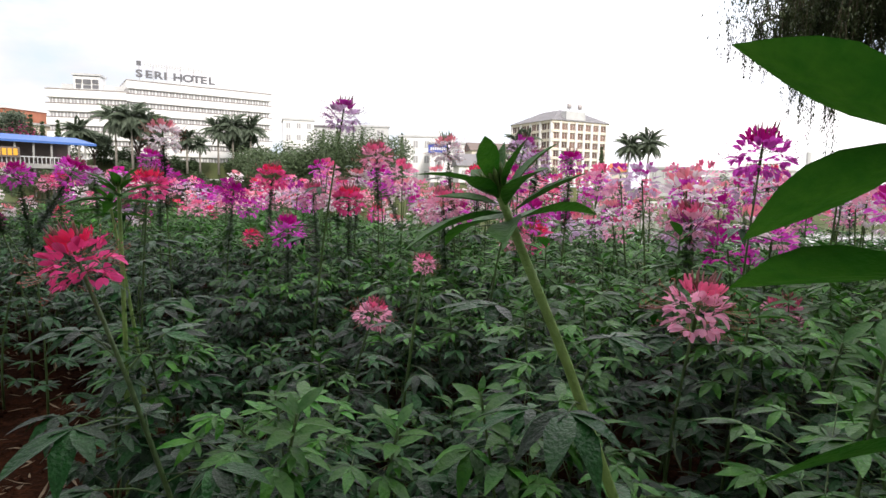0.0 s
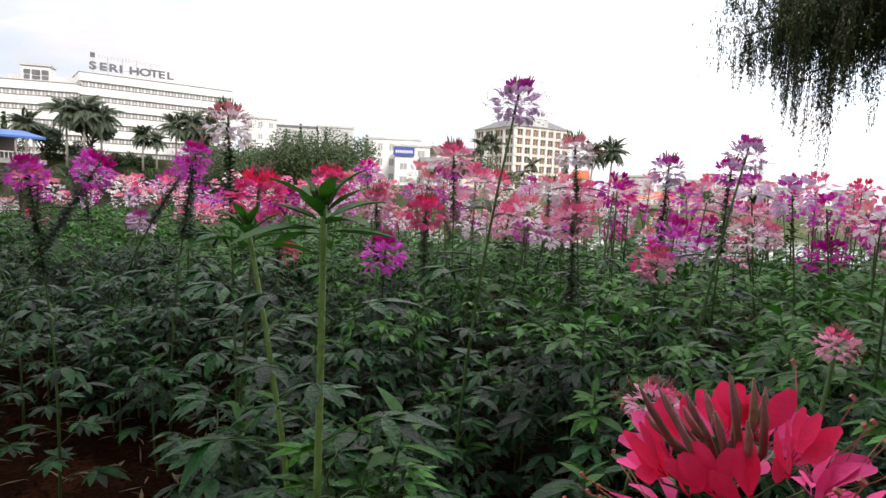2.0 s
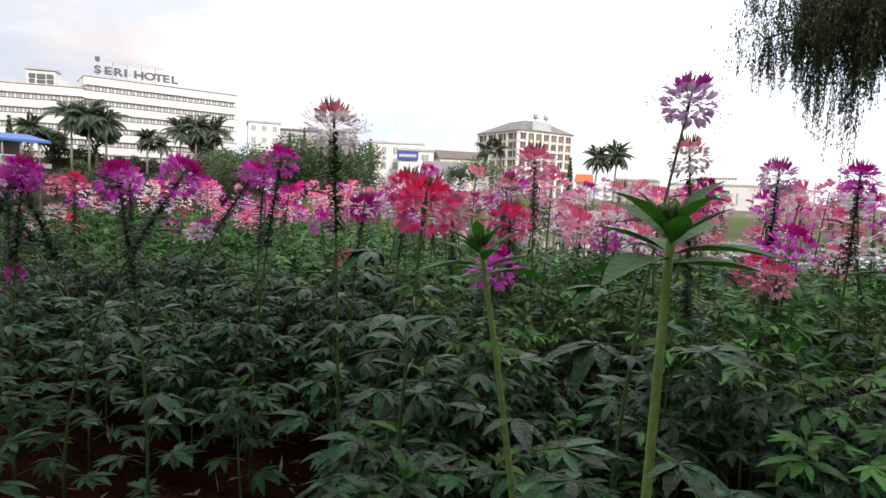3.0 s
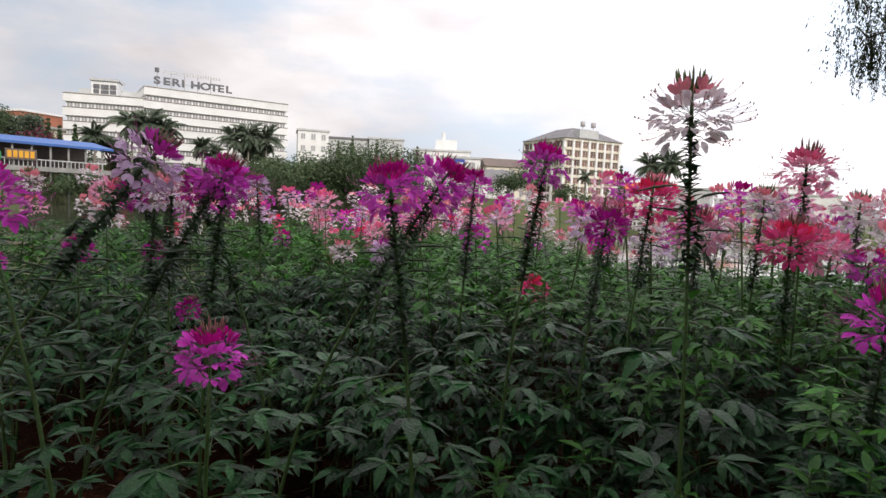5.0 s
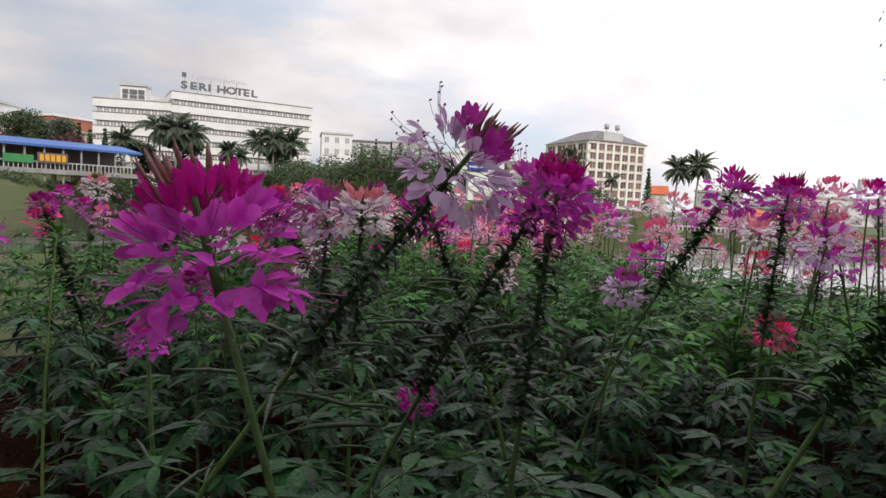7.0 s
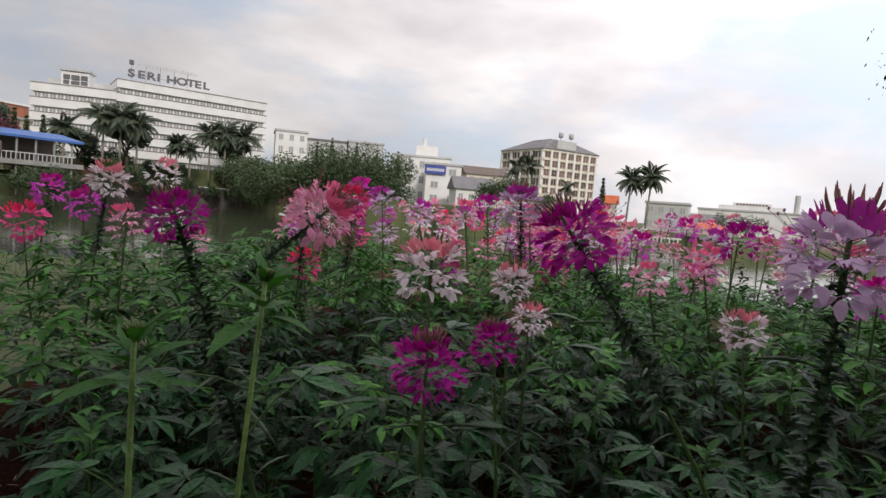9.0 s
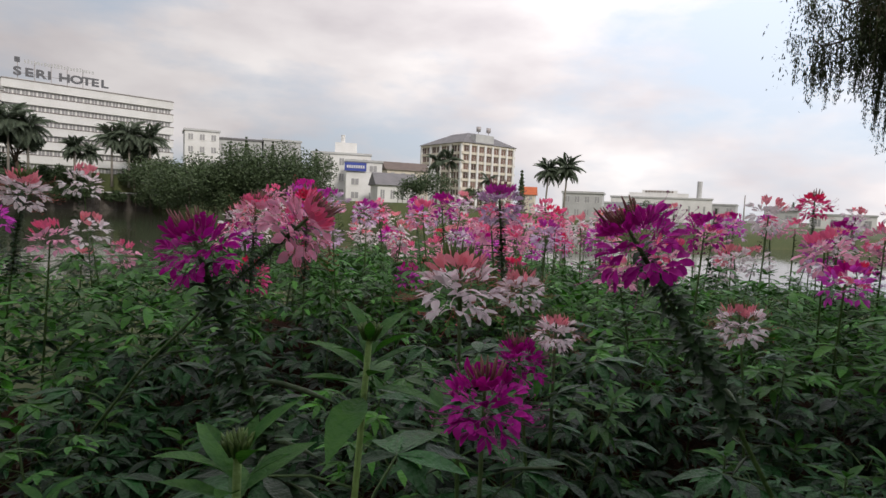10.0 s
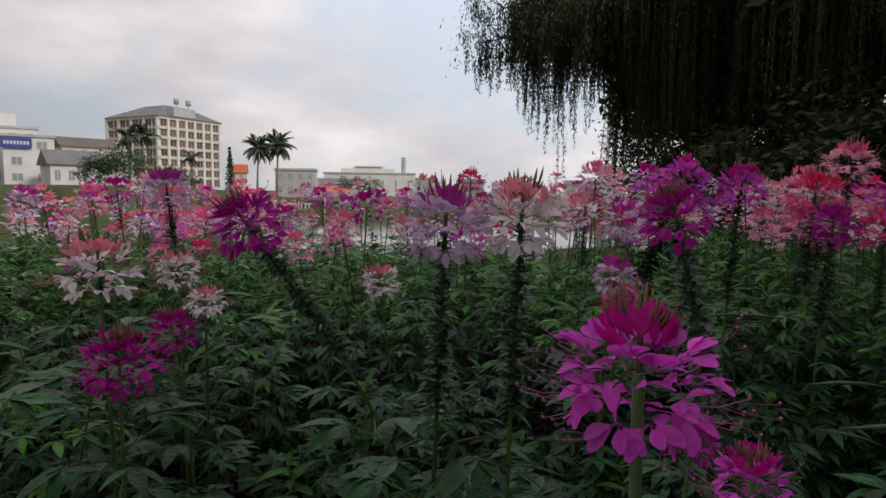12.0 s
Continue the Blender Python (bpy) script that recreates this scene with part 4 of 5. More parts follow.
def willow(x, y, height, radius, seed, limbs, droop_to=0.4, inner=90):
    """A weeping willow. limbs: compass turn in degrees, reach, height of the arch, lowest hang of its outer strands, clumps, leaves a metre."""
    r = random.Random(seed)
    t = thing("weeping_willow", (x, y, land(x, y)), "large weeping willow with long hanging leafy strands", "tree")
    child("trunk", tube(Geo(), [(0, 0, -0.3), (0.1, 0.1, 1.2), (0.0, 0.25, 2.6), (0.2, 0.2, 4.0)], [0.5, 0.4, 0.34, 0.26], 10).mesh("trunk", [BARK], True), t)
    for i, (turn, reach, top, low, clumps, leafy) in enumerate(limbs):
        a = radians(90 - turn)
        ca, sa = math.cos(a), math.sin(a)
        pts = [Vector((0.1, 0.2, 2.2 + 0.08 * i)), Vector((ca * reach * 0.25, sa * reach * 0.25, top * 0.62)), Vector((ca * reach * 0.5, sa * reach * 0.5, top * 0.85)),
               Vector((ca * reach * 0.78, sa * reach * 0.78, top)), Vector((ca * reach, sa * reach, top * 0.94))]
        limb = tube(Geo(), pts, [0.17, 0.12, 0.085, 0.05, 0.02], 6)
        g, rows = Geo(), []
        for k in range(clumps):
            u = r.uniform(0.3, 1.0) ** 0.8
            p, d = along(pts, min(0.999, u))
            off = Vector((r.gauss(0, 0.55), r.gauss(0, 0.55), r.uniform(-0.2, 0.9)))
            tip = p + off
            tube(limb, [tuple(p), tuple(p + off * 0.6 + Vector((0, 0, 0.15))), tuple(tip)], [0.022, 0.014, 0.007], 4, 0, False)
            floor_z = low + (0.0 if r.random() < 0.08 else r.uniform(0.9, 3.4)) if u > 0.45 else droop_to + r.random() * 1.2
            for q in range(r.choice((7, 10, 14, 18))):
                p0 = tip + Vector((r.gauss(0, 0.17), r.gauss(0, 0.17), r.uniform(-.5, .35)))
                strand(g, rows, p0, max(0.4, (p0.z - floor_z) * r.random() ** 1.4), r, leafy)
            for q in range(3 * leafy):
                c = tip + Vector((r.gauss(0, 0.34), r.gauss(0, 0.34), r.gauss(-0.25, 0.42)))
                rows.append((c.x, c.y, c.z, r.uniform(0, 6.28), r.uniform(0.08, 0.16), r.uniform(-1.2, 0.2)))
        child("limb", limb.mesh("limb", [BARK], True), t)
        leaf_mesh(g, rows, 1)
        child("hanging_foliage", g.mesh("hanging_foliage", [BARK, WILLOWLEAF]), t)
    if inner:
        g = Geo()
        for k in range(inner):
            a, q = r.uniform(0, 6.28), radius * 0.42 * math.sqrt(r.random())
            leaf_cloud(g, (q * math.cos(a), q * math.sin(a), r.uniform(1.0, height * 0.85)), 1.0, 190, 0.10, r, 1.5)
        child("inner_foliage", g.mesh("inner_foliage", [WILLOWLEAF]), t)
    return t


# the shore willow: open arching limbs over the water, a dense curtain on the land side
shore_limbs = [(-48, 7.1, 6.3, 2.9, 32, 70), (-53, 6.6, 7.2, 3.8, 26, 60), (-63, 5.8, 6.2, 1.4, 32, 70), (-58, 5.0, 7.4, 4.2, 18, 50), (-74, 5.0, 5.9, 2.4, 24, 60), (-86, 4.4, 7.2, 1.6, 26, 40), (-40, 5.6, 7.4, 4.0, 20, 50)]
land_limbs = [(-100 - 26 * k, 4.2 + 0.5 * (k % 3), 7.0 + 0.7 * (k % 2), 0.4, 26, 26) for k in range(9)]
willow(14.0, 12.5, 9.0, 7.0, 5, shore_limbs + land_limbs)
land_limbs = [(40 * k, 4.6 + 0.5 * (k % 3), 7.4 + 0.7 * (k % 2), 0.5, 24, 26) for k in range(9)]
willow(13.6, 4.6, 9.5, 6.0, 4, land_limbs)
for k, (x, y) in enumerate(((17.0, 14.0), (19.0, 10.0), (20.5, 6.0), (20.5, 1.5), (18.5, -2.5), (13.5, 9.5), (14.5, 12.5))):
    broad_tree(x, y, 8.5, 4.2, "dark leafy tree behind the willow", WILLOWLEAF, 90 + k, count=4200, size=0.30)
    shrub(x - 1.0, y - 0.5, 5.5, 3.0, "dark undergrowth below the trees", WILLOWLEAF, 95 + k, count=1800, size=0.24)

for k, (x, y, w, h) in enumerate(((9.4, 8.6, 3.6, 2.6), (10.6, 6.6, 4.0, 3.0), (10.2, 4.2, 4.0, 3.0), (10.8, 10.2, 3.0, 2.2), (12.4, 8.4, 5.0, 4.4), (9.8, 1.8, 4.0, 2.8))):
    shrub(x, y, w, h, "dark undergrowth below the willow", WILLOWLEAF, 150 + k, count=4200, size=0.13)

# trees added unseen behind the walk to block sun and sky from the bed
for k, (x, y, h, q) in enumerate(((-7.5, -3.5, 9.0, 4.6), (-1.0, -6.0, 10.0, 5.0), (3.2, -3.8, 9.0, 4.2), (6.5, -6.5, 9.5, 5.0), (10.5, -2.5, 9.0, 4.4),
                                 (-11.0, -9.5, 13.0, 5.6), (-4.0, -11.0, 14.0, 6.2), (3.5, -11.0, 14.0, 6.2), (10.5, -10.0, 13.0, 6.0), (-4.2, -4.8, 10.0, 4.6))):
    broad_tree(x, y, h, q, "unseen leafy tree added to shade the bed", WILLOWLEAF, 130 + k, count=6000, size=0.34)


# ---- far bank: buildings ----
def facade_pose(a, b, z):
    """x runs from a to b along a wall, y points into the building."""
    d = Vector((b[0] - a[0], b[1] - a[1], 0))
    return Matrix.Translation((a[0], a[1], z)) @ Matrix.Rotation(math.atan2(d.y, d.x), 4, "Z"), d.length


PANE = {}


BROWNGLASS = surface("brown_window_glass", (0.13, 0.075, 0.06), (0.20, 0.13, 0.10), 0.4, 0.2, 3, per_object=0.5)


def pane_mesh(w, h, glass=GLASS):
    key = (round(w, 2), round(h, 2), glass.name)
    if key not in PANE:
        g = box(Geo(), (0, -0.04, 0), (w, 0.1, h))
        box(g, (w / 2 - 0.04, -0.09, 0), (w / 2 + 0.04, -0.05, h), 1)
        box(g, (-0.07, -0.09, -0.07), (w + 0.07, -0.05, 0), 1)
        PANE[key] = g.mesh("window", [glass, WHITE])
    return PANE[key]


def slab_building(name, a, b, depth, z0, z1, storeys, label, wall, band, bay, win=(0.7, 0.55), parapet=0.35, category="building", roof=None, out=0.45, coping=DARKTRIM, glass=GLASS):
    """A block with a recessed row of windows on each storey between projecting parapet bands."""
    m, ln = facade_pose(a, b, z0)
    t = thing(name, (a[0], a[1], z0), label, category)
    t.matrix_basis = m
    h = z1 - z0
    child("wall", box(Geo(), (0, 0, 0), (ln, depth, h)).mesh("wall", [wall]), t)
    fh = h / storeys
    for s in range(storeys):
        g = box(Geo(), (-out, -out, fh * (s + 1) - fh * parapet), (ln + out, depth + out, fh * (s + 1) + fh * 0.10))
        child("parapet", g.mesh("parapet", [band]), t)
        g = box(Geo(), (-out - 0.05, -out - 0.05, fh * (s + 1) + fh * 0.102), (ln + out + 0.05, depth, fh * (s + 1) + fh * 0.15))
        child("coping", g.mesh("coping", [coping]), t)
        n = max(1, int(ln / bay))
        w = ln / n
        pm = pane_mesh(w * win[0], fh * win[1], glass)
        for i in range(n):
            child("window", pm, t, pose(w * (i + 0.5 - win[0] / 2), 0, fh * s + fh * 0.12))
    g = Geo()
    box(g, (-0.2, -0.2, h + 0.16 * fh), (ln + 0.2, depth, h + 0.16 * fh + 0.15))
    child("roof", g.mesh("roof", [roof or PALEGREY]), t)
    return t


ADVANCE = {"S": 0.64, "E": 0.61, "R": 0.68, "I": 0.30, "H": 0.70, "O": 0.74, "T": 0.58, "L": 0.55, " ": 0.36}


def letters(text, size, parent, m, mat, depth=0.06):
    """Raised capitals, each a part of its own."""
    u = 0.0
    for ch in text:
        if ch != " ":
            cu = bpy.data.curves.new("letter", "FONT")
            cu.body, cu.size, cu.extrude, cu.offset = ch, size, depth, 0.035 * size
            ob = bpy.data.objects.new("letter", cu)
            scene.collection.objects.link(ob)
            me = bpy.data.meshes.new_from_object(ob.evaluated_get(bpy.context.evaluated_depsgraph_get()))
            bpy.data.objects.remove(ob)
            me.materials.clear()
            me.materials.append(mat)
            child("letter", me, parent, m @ pose(u * size, 0, 0), "grey capital letter " + ch)
        u += ADVANCE[ch]


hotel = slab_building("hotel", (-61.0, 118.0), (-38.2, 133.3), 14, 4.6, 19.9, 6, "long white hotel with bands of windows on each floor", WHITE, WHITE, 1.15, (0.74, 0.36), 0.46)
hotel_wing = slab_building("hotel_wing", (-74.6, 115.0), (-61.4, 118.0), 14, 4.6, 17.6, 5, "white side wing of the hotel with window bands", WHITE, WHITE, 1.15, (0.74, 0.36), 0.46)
# setback top floors
t = child("penthouse", box(Geo(), (1.0, 3.5, 13.0), (13.4, 12, 14.9)).mesh("penthouse", [PALEGREY]), hotel_wing, None, "grey setback top floor")
box_g = box(Geo(), (3.8, 1.5, 13.2), (8.4, 5, 16.2))
child("sign_block", box_g.mesh("sign_block", [WHITE]), hotel_wing)
child("sign_cap", box(Geo(), (3.5, 1.2, 16.3), (8.7, 5, 16.7)).mesh("sign_cap", [PALEGREY]), hotel_wing)
for us, strokes in ((4.2, ((0, 0, 0.95, 0.7), (0, 0.95, 1.05, 1.7))), (5.5, ((0, 0, 1.35, 0.6), (0, 0.85, 1.35, 1.7))), (7.1, ((0, 0, 1.1, 0.7), (0, 0.95, 1.1, 1.7)))):
    box_g = Geo()
    for x0, z0, x1, z1 in strokes:
        box(box_g, (us + x0, 1.3, 13.9 + z0), (us + x1, 1.48, 13.9 + z1))
    child("logo_shape", box_g.mesh("logo_shape", [GREYSIGN]), hotel_wing, None, "large grey logo shape")
frame_g = Geo()
for u in (2.0, 4.5, 7.0, 9.5, 12.0):
    box(frame_g, (u, 0.9, 16.0), (u + 0.12, 1.02, 19.4))
box(frame_g, (1.6, 0.92, 17.0), (13.5, 1.0, 17.1))
child("sign_frame", frame_g.mesh("sign_frame", [STEEL]), hotel)
letters("SERI HOTEL", 2.0, hotel, pose(1.4, 0.8, 16.6, 90, 0, 0) @ Matrix.Diagonal((1.30, 1, 1, 1)), GREYSIGN)
bars = Geo()
box(bars, (1.6, 0.8, 18.8), (2.4, 0.9, 19.7))
rr = random.Random(9)
child("sign_glyph", bars.mesh("sign_glyph", [GREYSIGN]), hotel)
for k in range(22):
    g = box(Geo(), (0, 0, 0), (rr.uniform(0.2, 0.36), 0.08, rr.uniform(0.45, 0.7)))
    child("sign_glyph", g.mesh("sign_glyph", [PALEGREY]), hotel, pose(3.0 + k * 0.5, 0.8, 18.8))

# apartment block with hipped roof
b2z, b2h = 2.0, 23.2
m, ln = facade_pose((28.4, 243.6), (40.3, 220.4), b2z)
block = slab_building("apartment_building", (28.4, 243.6), (40.3, 220.4), 26, b2z, b2z + b2h, 7, "cream seven storey building with grey hipped roof", CREAM, CREAM, 3.2, (0.78, 0.72), 0.14, out=0.5, coping=CREAM, glass=BROWNGLASS)
side = Matrix.Translation((ln, 0, 0)) @ Matrix.Rotation(radians(90), 4, "Z")
fh = b2h / 7
pm = pane_mesh(2.5, fh * 0.70, BROWNGLASS)
pil = box(Geo(), (-0.45, -0.75, 0), (0.45, 0.0, b2h)).mesh("pilaster", [WHITE])
for i in range(7):
    for s in range(7):
        child("window", pm, block, side @ pose(0.7 + i * 3.7, 0, fh * s + fh * 0.12))
    child("pilaster", pil, block, side @ pose(3.45 + i * 3.7 - 0.15, 0, 0))
for i in range(5):
    child("pilaster", pil, block, pose(0.2 + i * 6.4, 0, 0))
g = Geo().add([(-1, -1, b2h + 0.5), (ln + 1, -1, b2h + 0.5), (ln + 1, 27, b2h + 0.5), (-1, 27, b2h + 0.5), (8, 9, b2h + 5.4), (ln - 8, 9, b2h + 5.4), (ln - 8, 18, b2h + 5.4), (8, 18, b2h + 5.4)],
               [(0, 1, 5, 4), (1, 2, 6, 5), (2, 3, 7, 6), (3, 0, 4, 7), (4, 5, 6, 7), (3, 2, 1, 0)])
child("hipped_roof", g.mesh("hipped_roof", [GREYROOF]), block, None, "dark grey hipped roof")
child("rooftop_room", box(Geo(), (ln - 3, 6, b2h + 1), (ln + 0.2, 15, b2h + 4)).mesh("rooftop_room", [PALEGREY]), block)
g = Geo()
for yy in (9.0, 14.0):
    tube(g, [(ln - 2, yy, b2h + 3.5), (ln - 2, yy, b2h + 5.6)], 0.12, 6)
    tube(g, [(ln - 2, yy, b2h + 5.4), (ln - 2, yy, b2h + 7.2)], [0.85, 0.9], 10)
child("water_tank", g.mesh("water_tank", [STEEL], True), block)


def house(a, b, depth, z0, z1, label, wall, roofmat=None, pitch=0.0, bays=3, storeys=2, name="house", winw=0.4):
    m, ln = facade_pose(a, b, z0)
    t = thing(name, (a[0], a[1], z0), label, "house")
    t.matrix_basis = m
    h = z1 - z0
    child("wall", box(Geo(), (0, 0, -1.5), (ln, depth, h)).mesh("wall", [wall]), t)
    if pitch:
        g = Geo().add([(-0.5, -0.5, h), (ln + 0.5, -0.5, h), (ln + 0.5, depth + 0.5, h), (-0.5, depth + 0.5, h), (-0.5, depth / 2, h + pitch), (ln + 0.5, depth / 2, h + pitch)],
                      [(0, 1, 5, 4), (2, 3, 4, 5), (1, 2, 5), (3, 0, 4), (3, 2, 1, 0)])
    else:
        g = box(Geo(), (-0.25, -0.25, h + 0.003), (ln + 0.25, depth + 0.25, h + 0.45))
    child("roof", g.mesh("roof", [roofmat or PALEGREY]), t)
    fh = h / storeys
    w = ln / bays
    pm = pane_mesh(w * winw, fh * 0.45)
    for s in range(storeys):
        for i in range(bays):
            child("window", pm, t, pose(w * (i + 0.5 - winw / 2), 0, fh * s + fh * 0.3))
    return t


white = house((-10.2, 142.4), (3.0, 142.5), 9, 1.8, 12.4, "white house with a flat roof and terrace", WHITE, bays=5, storeys=3)
child("stair_tower", box(Geo(), (5.0, 1, 10.9), (10, 6, 13.4)).mesh("stair_tower", [WHITE]), white)
child("vent_post", tube(Geo(), [(6.8, 2, 13.4), (6.8, 2, 15.2)], 0.5, 8).mesh("vent_post", [WHITE]), white)
low_white = house((-2.6, 132.0), (5.0, 132.2), 8, 1.6, 10.2, "narrow white house with a blue sign board", WHITE, bays=2, storeys=3)
child("sign_board", box(Geo(), (-0.4, -0.5, 6.6), (4.2, -0.35, 8.4)).mesh("sign_board", [BLUESIGN]), low_white, None, "blue sign board")
bars = Geo()
for k in range(8):
    box(bars, (0.1 + k * 0.48, -0.54, 7.2), (0.42 + k * 0.48, -0.505, 7.8))
child("sign_text", bars.mesh("sign_text", [WHITE]), low_white)
house((-22.0, 151.0), (-13.5, 152.5), 8, 3, 15.4, "grey box-shaped house with a flat roof", PALEGREY, bays=2, storeys=4)
house((3.5, 121.0), (11.5, 122.0), 8, 1.4, 5.2, "low white house with a grey pitched roof", WHITE, GREYROOF, 2.6, 4, 1)
house((7.5, 150.0), (18.0, 152.0), 8, 2, 10.0, "cream house with a red-brown gable roof", CREAM, DARKTRIM, 2.2, 4, 3)
house((14.5, 158.0), (21.5, 160.0), 8, 2, 11.5, "pale grey house with small windows", PALEGREY, None, 0, 3, 3)
house((-38.5, 146.0), (-31.5, 148.0), 9, 5, 16.2, "white narrow house behind the hotel", WHITE, None, 0, 3, 4)
house((-33.0, 150.0), (-22.5, 151.5), 9, 4, 15.0, "grey house with dark openings", PALEGREY, GREYROOF, 0, 4, 3)
house((48.0, 170.0), (51.5, 168.5), 6, 0, 6.0, "orange-roofed house beside the cream building", CREAM, ORANGE, 2.4, 2, 3)
house((50.0, 140.0), (58.0, 136.5), 7, 0, 5.6, "pale house with dark openings", PALEGREY, None, 0, 3, 2)
house((44.5, 128.0), (52.0, 124.0), 7, 0, 5.6, "pale blue and white low house", PALEGREY, None, 0, 4, 2)
house((58.5, 133.0), (66.0, 128.0), 7, 0, 2.9, "cream low house with a grey roof", CREAM, GREYROOF, 1.4, 3, 2)
house((64.5, 150.0), (73.0, 146.0), 7, 0, 4.2, "grey flat-roofed house beyond the lake", PALEGREY, None, 0, 3, 2)
theatre = house((74.0, 166.0), (97.5, 152.5), 16, -1, 6.4, "long white hall with a stepped roofline", WHITE, None, 0, 7, 1, "hall", 0.12)
child("upper_tier", box(Geo(), (5, 1, 7.85), (21, 12, 9.0)).mesh("upper_tier", [WHITE]), theatre)
child("top_tier", box(Geo(), (8.5, 1.5, 9.0), (18, 10, 9.8)).mesh("top_tier", [WHITE]), theatre)
bars = Geo()
for k in range(10):
    box(bars, (9.4 + k * 0.78, 1.38, 9.15), (9.9 + k * 0.78, 1.46, 9.6))
child("sign_text", bars.mesh("sign_text", [DARKTRIM]), theatre)
child("chimney", tube(Geo(), [(23.8, 3, 6), (23.8, 3, 12.6)], [0.75, 0.7], 8).mesh("chimney", [PALEGREY]), theatre)
house((118.0, 158.0), (124.0, 152.0), 7, -1, 4.5, "small pale house among cypresses", PALEGREY, GREYROOF, 1.2, 2, 1)
house((128.0, 152.0), (139.0, 141.0), 7, -1, 3.6, "low pale terrace of houses", WHITE, None, 0, 4, 1)
house((150.0, 140.0), (162.0, 126.0), 7, -1, 4.2, "low cream house far beyond the lake", CREAM, GREYROOF, 1.5, 4, 1)
house((108.0, 175.0), (116.0, 168.0), 7, -1, 5.6, "small grey house far beyond the lake", PALEGREY, None, 0, 3, 2)
house((-98.0, 125.0), (-88.0, 122.0), 9, 4, 15.0, "brick-red house on the far bank", BRICKRED, WHITE, 0, 3, 3)
house((-112.0, 118.0), (-99.0, 118.0), 9, 4, 17.0, "white house on the far bank", WHITE, None, 0, 4, 4)
house((-88.0, 122.0), (-81.0, 120.5), 8, 4, 11.5, "pale low house on the far bank", CREAM, None, 0, 3, 2)

# lattice mast far off
mast = thing("lattice_mast", (233, 187.5, -2), "tall red and white lattice mast", "mast")
g = Geo()
for sx, sy in ((-1, -1), (1, -1), (1, 1), (-1, 1)):
    tube(g, [(sx * 3.2, sy * 3.2, 0), (sx * 1.1, sy * 1.1, 46)], [0.32, 0.22], 4)
for k in range(12):
    z, w = 3.6 * k, 3.2 - 2.1 * k * 3.6 / 46
    w2 = 3.2 - 2.1 * (k + 1) * 3.6 / 46
    for c in ((-1, -1, 1, -1), (1, -1, 1, 1), (1, 1, -1, 1), (-1, 1, -1, -1)):
        tube(g, [(c[0] * w, c[1] * w, z), (c[2] * w2, c[3] * w2, z + 3.6)], 0.16, 4)
        tube(g, [(c[2] * w, c[3] * w, z), (c[0] * w2, c[1] * w2, z + 3.6)], 0.16, 4)
child("lattice", g.mesh("lattice", [STEEL]), mast)
pole = thing("pole", (113.0, 160.0, -1), "thin grey flag pole", "pole")
child("shaft", tube(Geo(), [(0, 0, 0), (0, 0, 9.6)], [0.3, 0.14], 6).mesh("shaft", [STEEL]), pole)

# terrace wall under the hotel
m, ln = facade_pose((-66.0, 104.0), (-36.0, 122.0), -1.9)
wall = thing("retaining_wall", (-66, 104, -1.9), "weathered grey lakeside retaining wall with posts", "wall")
wall.matrix_basis = m
child("masonry", box(Geo(), (0, 0, 0), (ln, 1.0, 3.2)).mesh("masonry", [WALLSTONE]), wall)
child("coping", box(Geo(), (-0.1, -0.2, 3.203), (ln + 0.1, 1.1, 3.4)).mesh("coping", [PALEGREY]), wall)
pm = box(Geo(), (-0.25, -0.25, 0), (0.25, 0.0, 3.2)).mesh("post", [WALLSTONE])
for i in range(9):
    child("post", pm, wall, pose(1 + i * ln / 9, 0, 0))

# blue-roofed lakeside pavilion
m, ln = facade_pose((-62.5, 66.5), (-50.0, 84.5), -1.8)
pav = thing("lakeside_pavilion", (-62.5, 66.5, -1.8), "open lakeside cafe with long blue sheet roof on posts", "pavilion")
pav.matrix_basis = m
child("roof", Geo().add([(-1, -1, 7.5), (ln + 1, -1, 7.5), (ln + 1, 5, 8.5), (-1, 5, 8.5), (-1, -1, 7.8), (ln + 1, -1, 7.8), (ln + 1, 5, 8.8), (-1, 5, 8.8)],
      [(3, 2, 1, 0), (4, 5, 6, 7), (0, 1, 5, 4), (1, 2, 6, 5), (2, 3, 7, 6), (3, 0, 4, 7)]).mesh("roof", [BLUE]), pav, None, "blue sheet roof")
child("deck", box(Geo(), (-1, -1, 4.2), (ln + 1, 6, 4.8)).mesh("deck", [CONC]), pav)
child("back_wall", box(Geo(), (0, 5.0, 4.8), (ln, 5.3, 8.0)).mesh("back_wall", [DARKTRIM]), pav)
pm = tube(Geo(), [(0, 0, 0), (0, 0, 7.5)], 0.13, 6).mesh("post", [CONC])
rail = Geo()
box(rail, (0, -0.95, 5.6), (ln, -0.85, 5.72))
for i in range(11):
    child("post", pm, pav, pose(0.3 + i * (ln - 0.6) / 10, -0.5, 0))
for i in range(44):
    box(rail, (i * ln / 44, -0.93, 4.8), (i * ln / 44 + 0.08, -0.87, 5.6))
child("railing", rail.mesh("railing", [PALEGREY]), pav)
child("sign_panel", box(Geo(), (10.0, -1.15, 5.5), (13.4, -1.0, 6.8)).mesh("sign_panel", [DARKTRIM]), pav)
bars = Geo()
for k in range(5):
    box(bars, (10.2 + k * 0.62, -1.2, 5.75), (10.65 + k * 0.62, -1.16, 6.6))
child("sign_text", bars.mesh("sign_text", [YELLOW]), pav, None, "yellow sign letter shapes")
child("green_board", box(Geo(), (6.4, -1.1, 5.4), (9.6, -1.0, 6.4)).mesh("green_board", [GREENP]), pav)

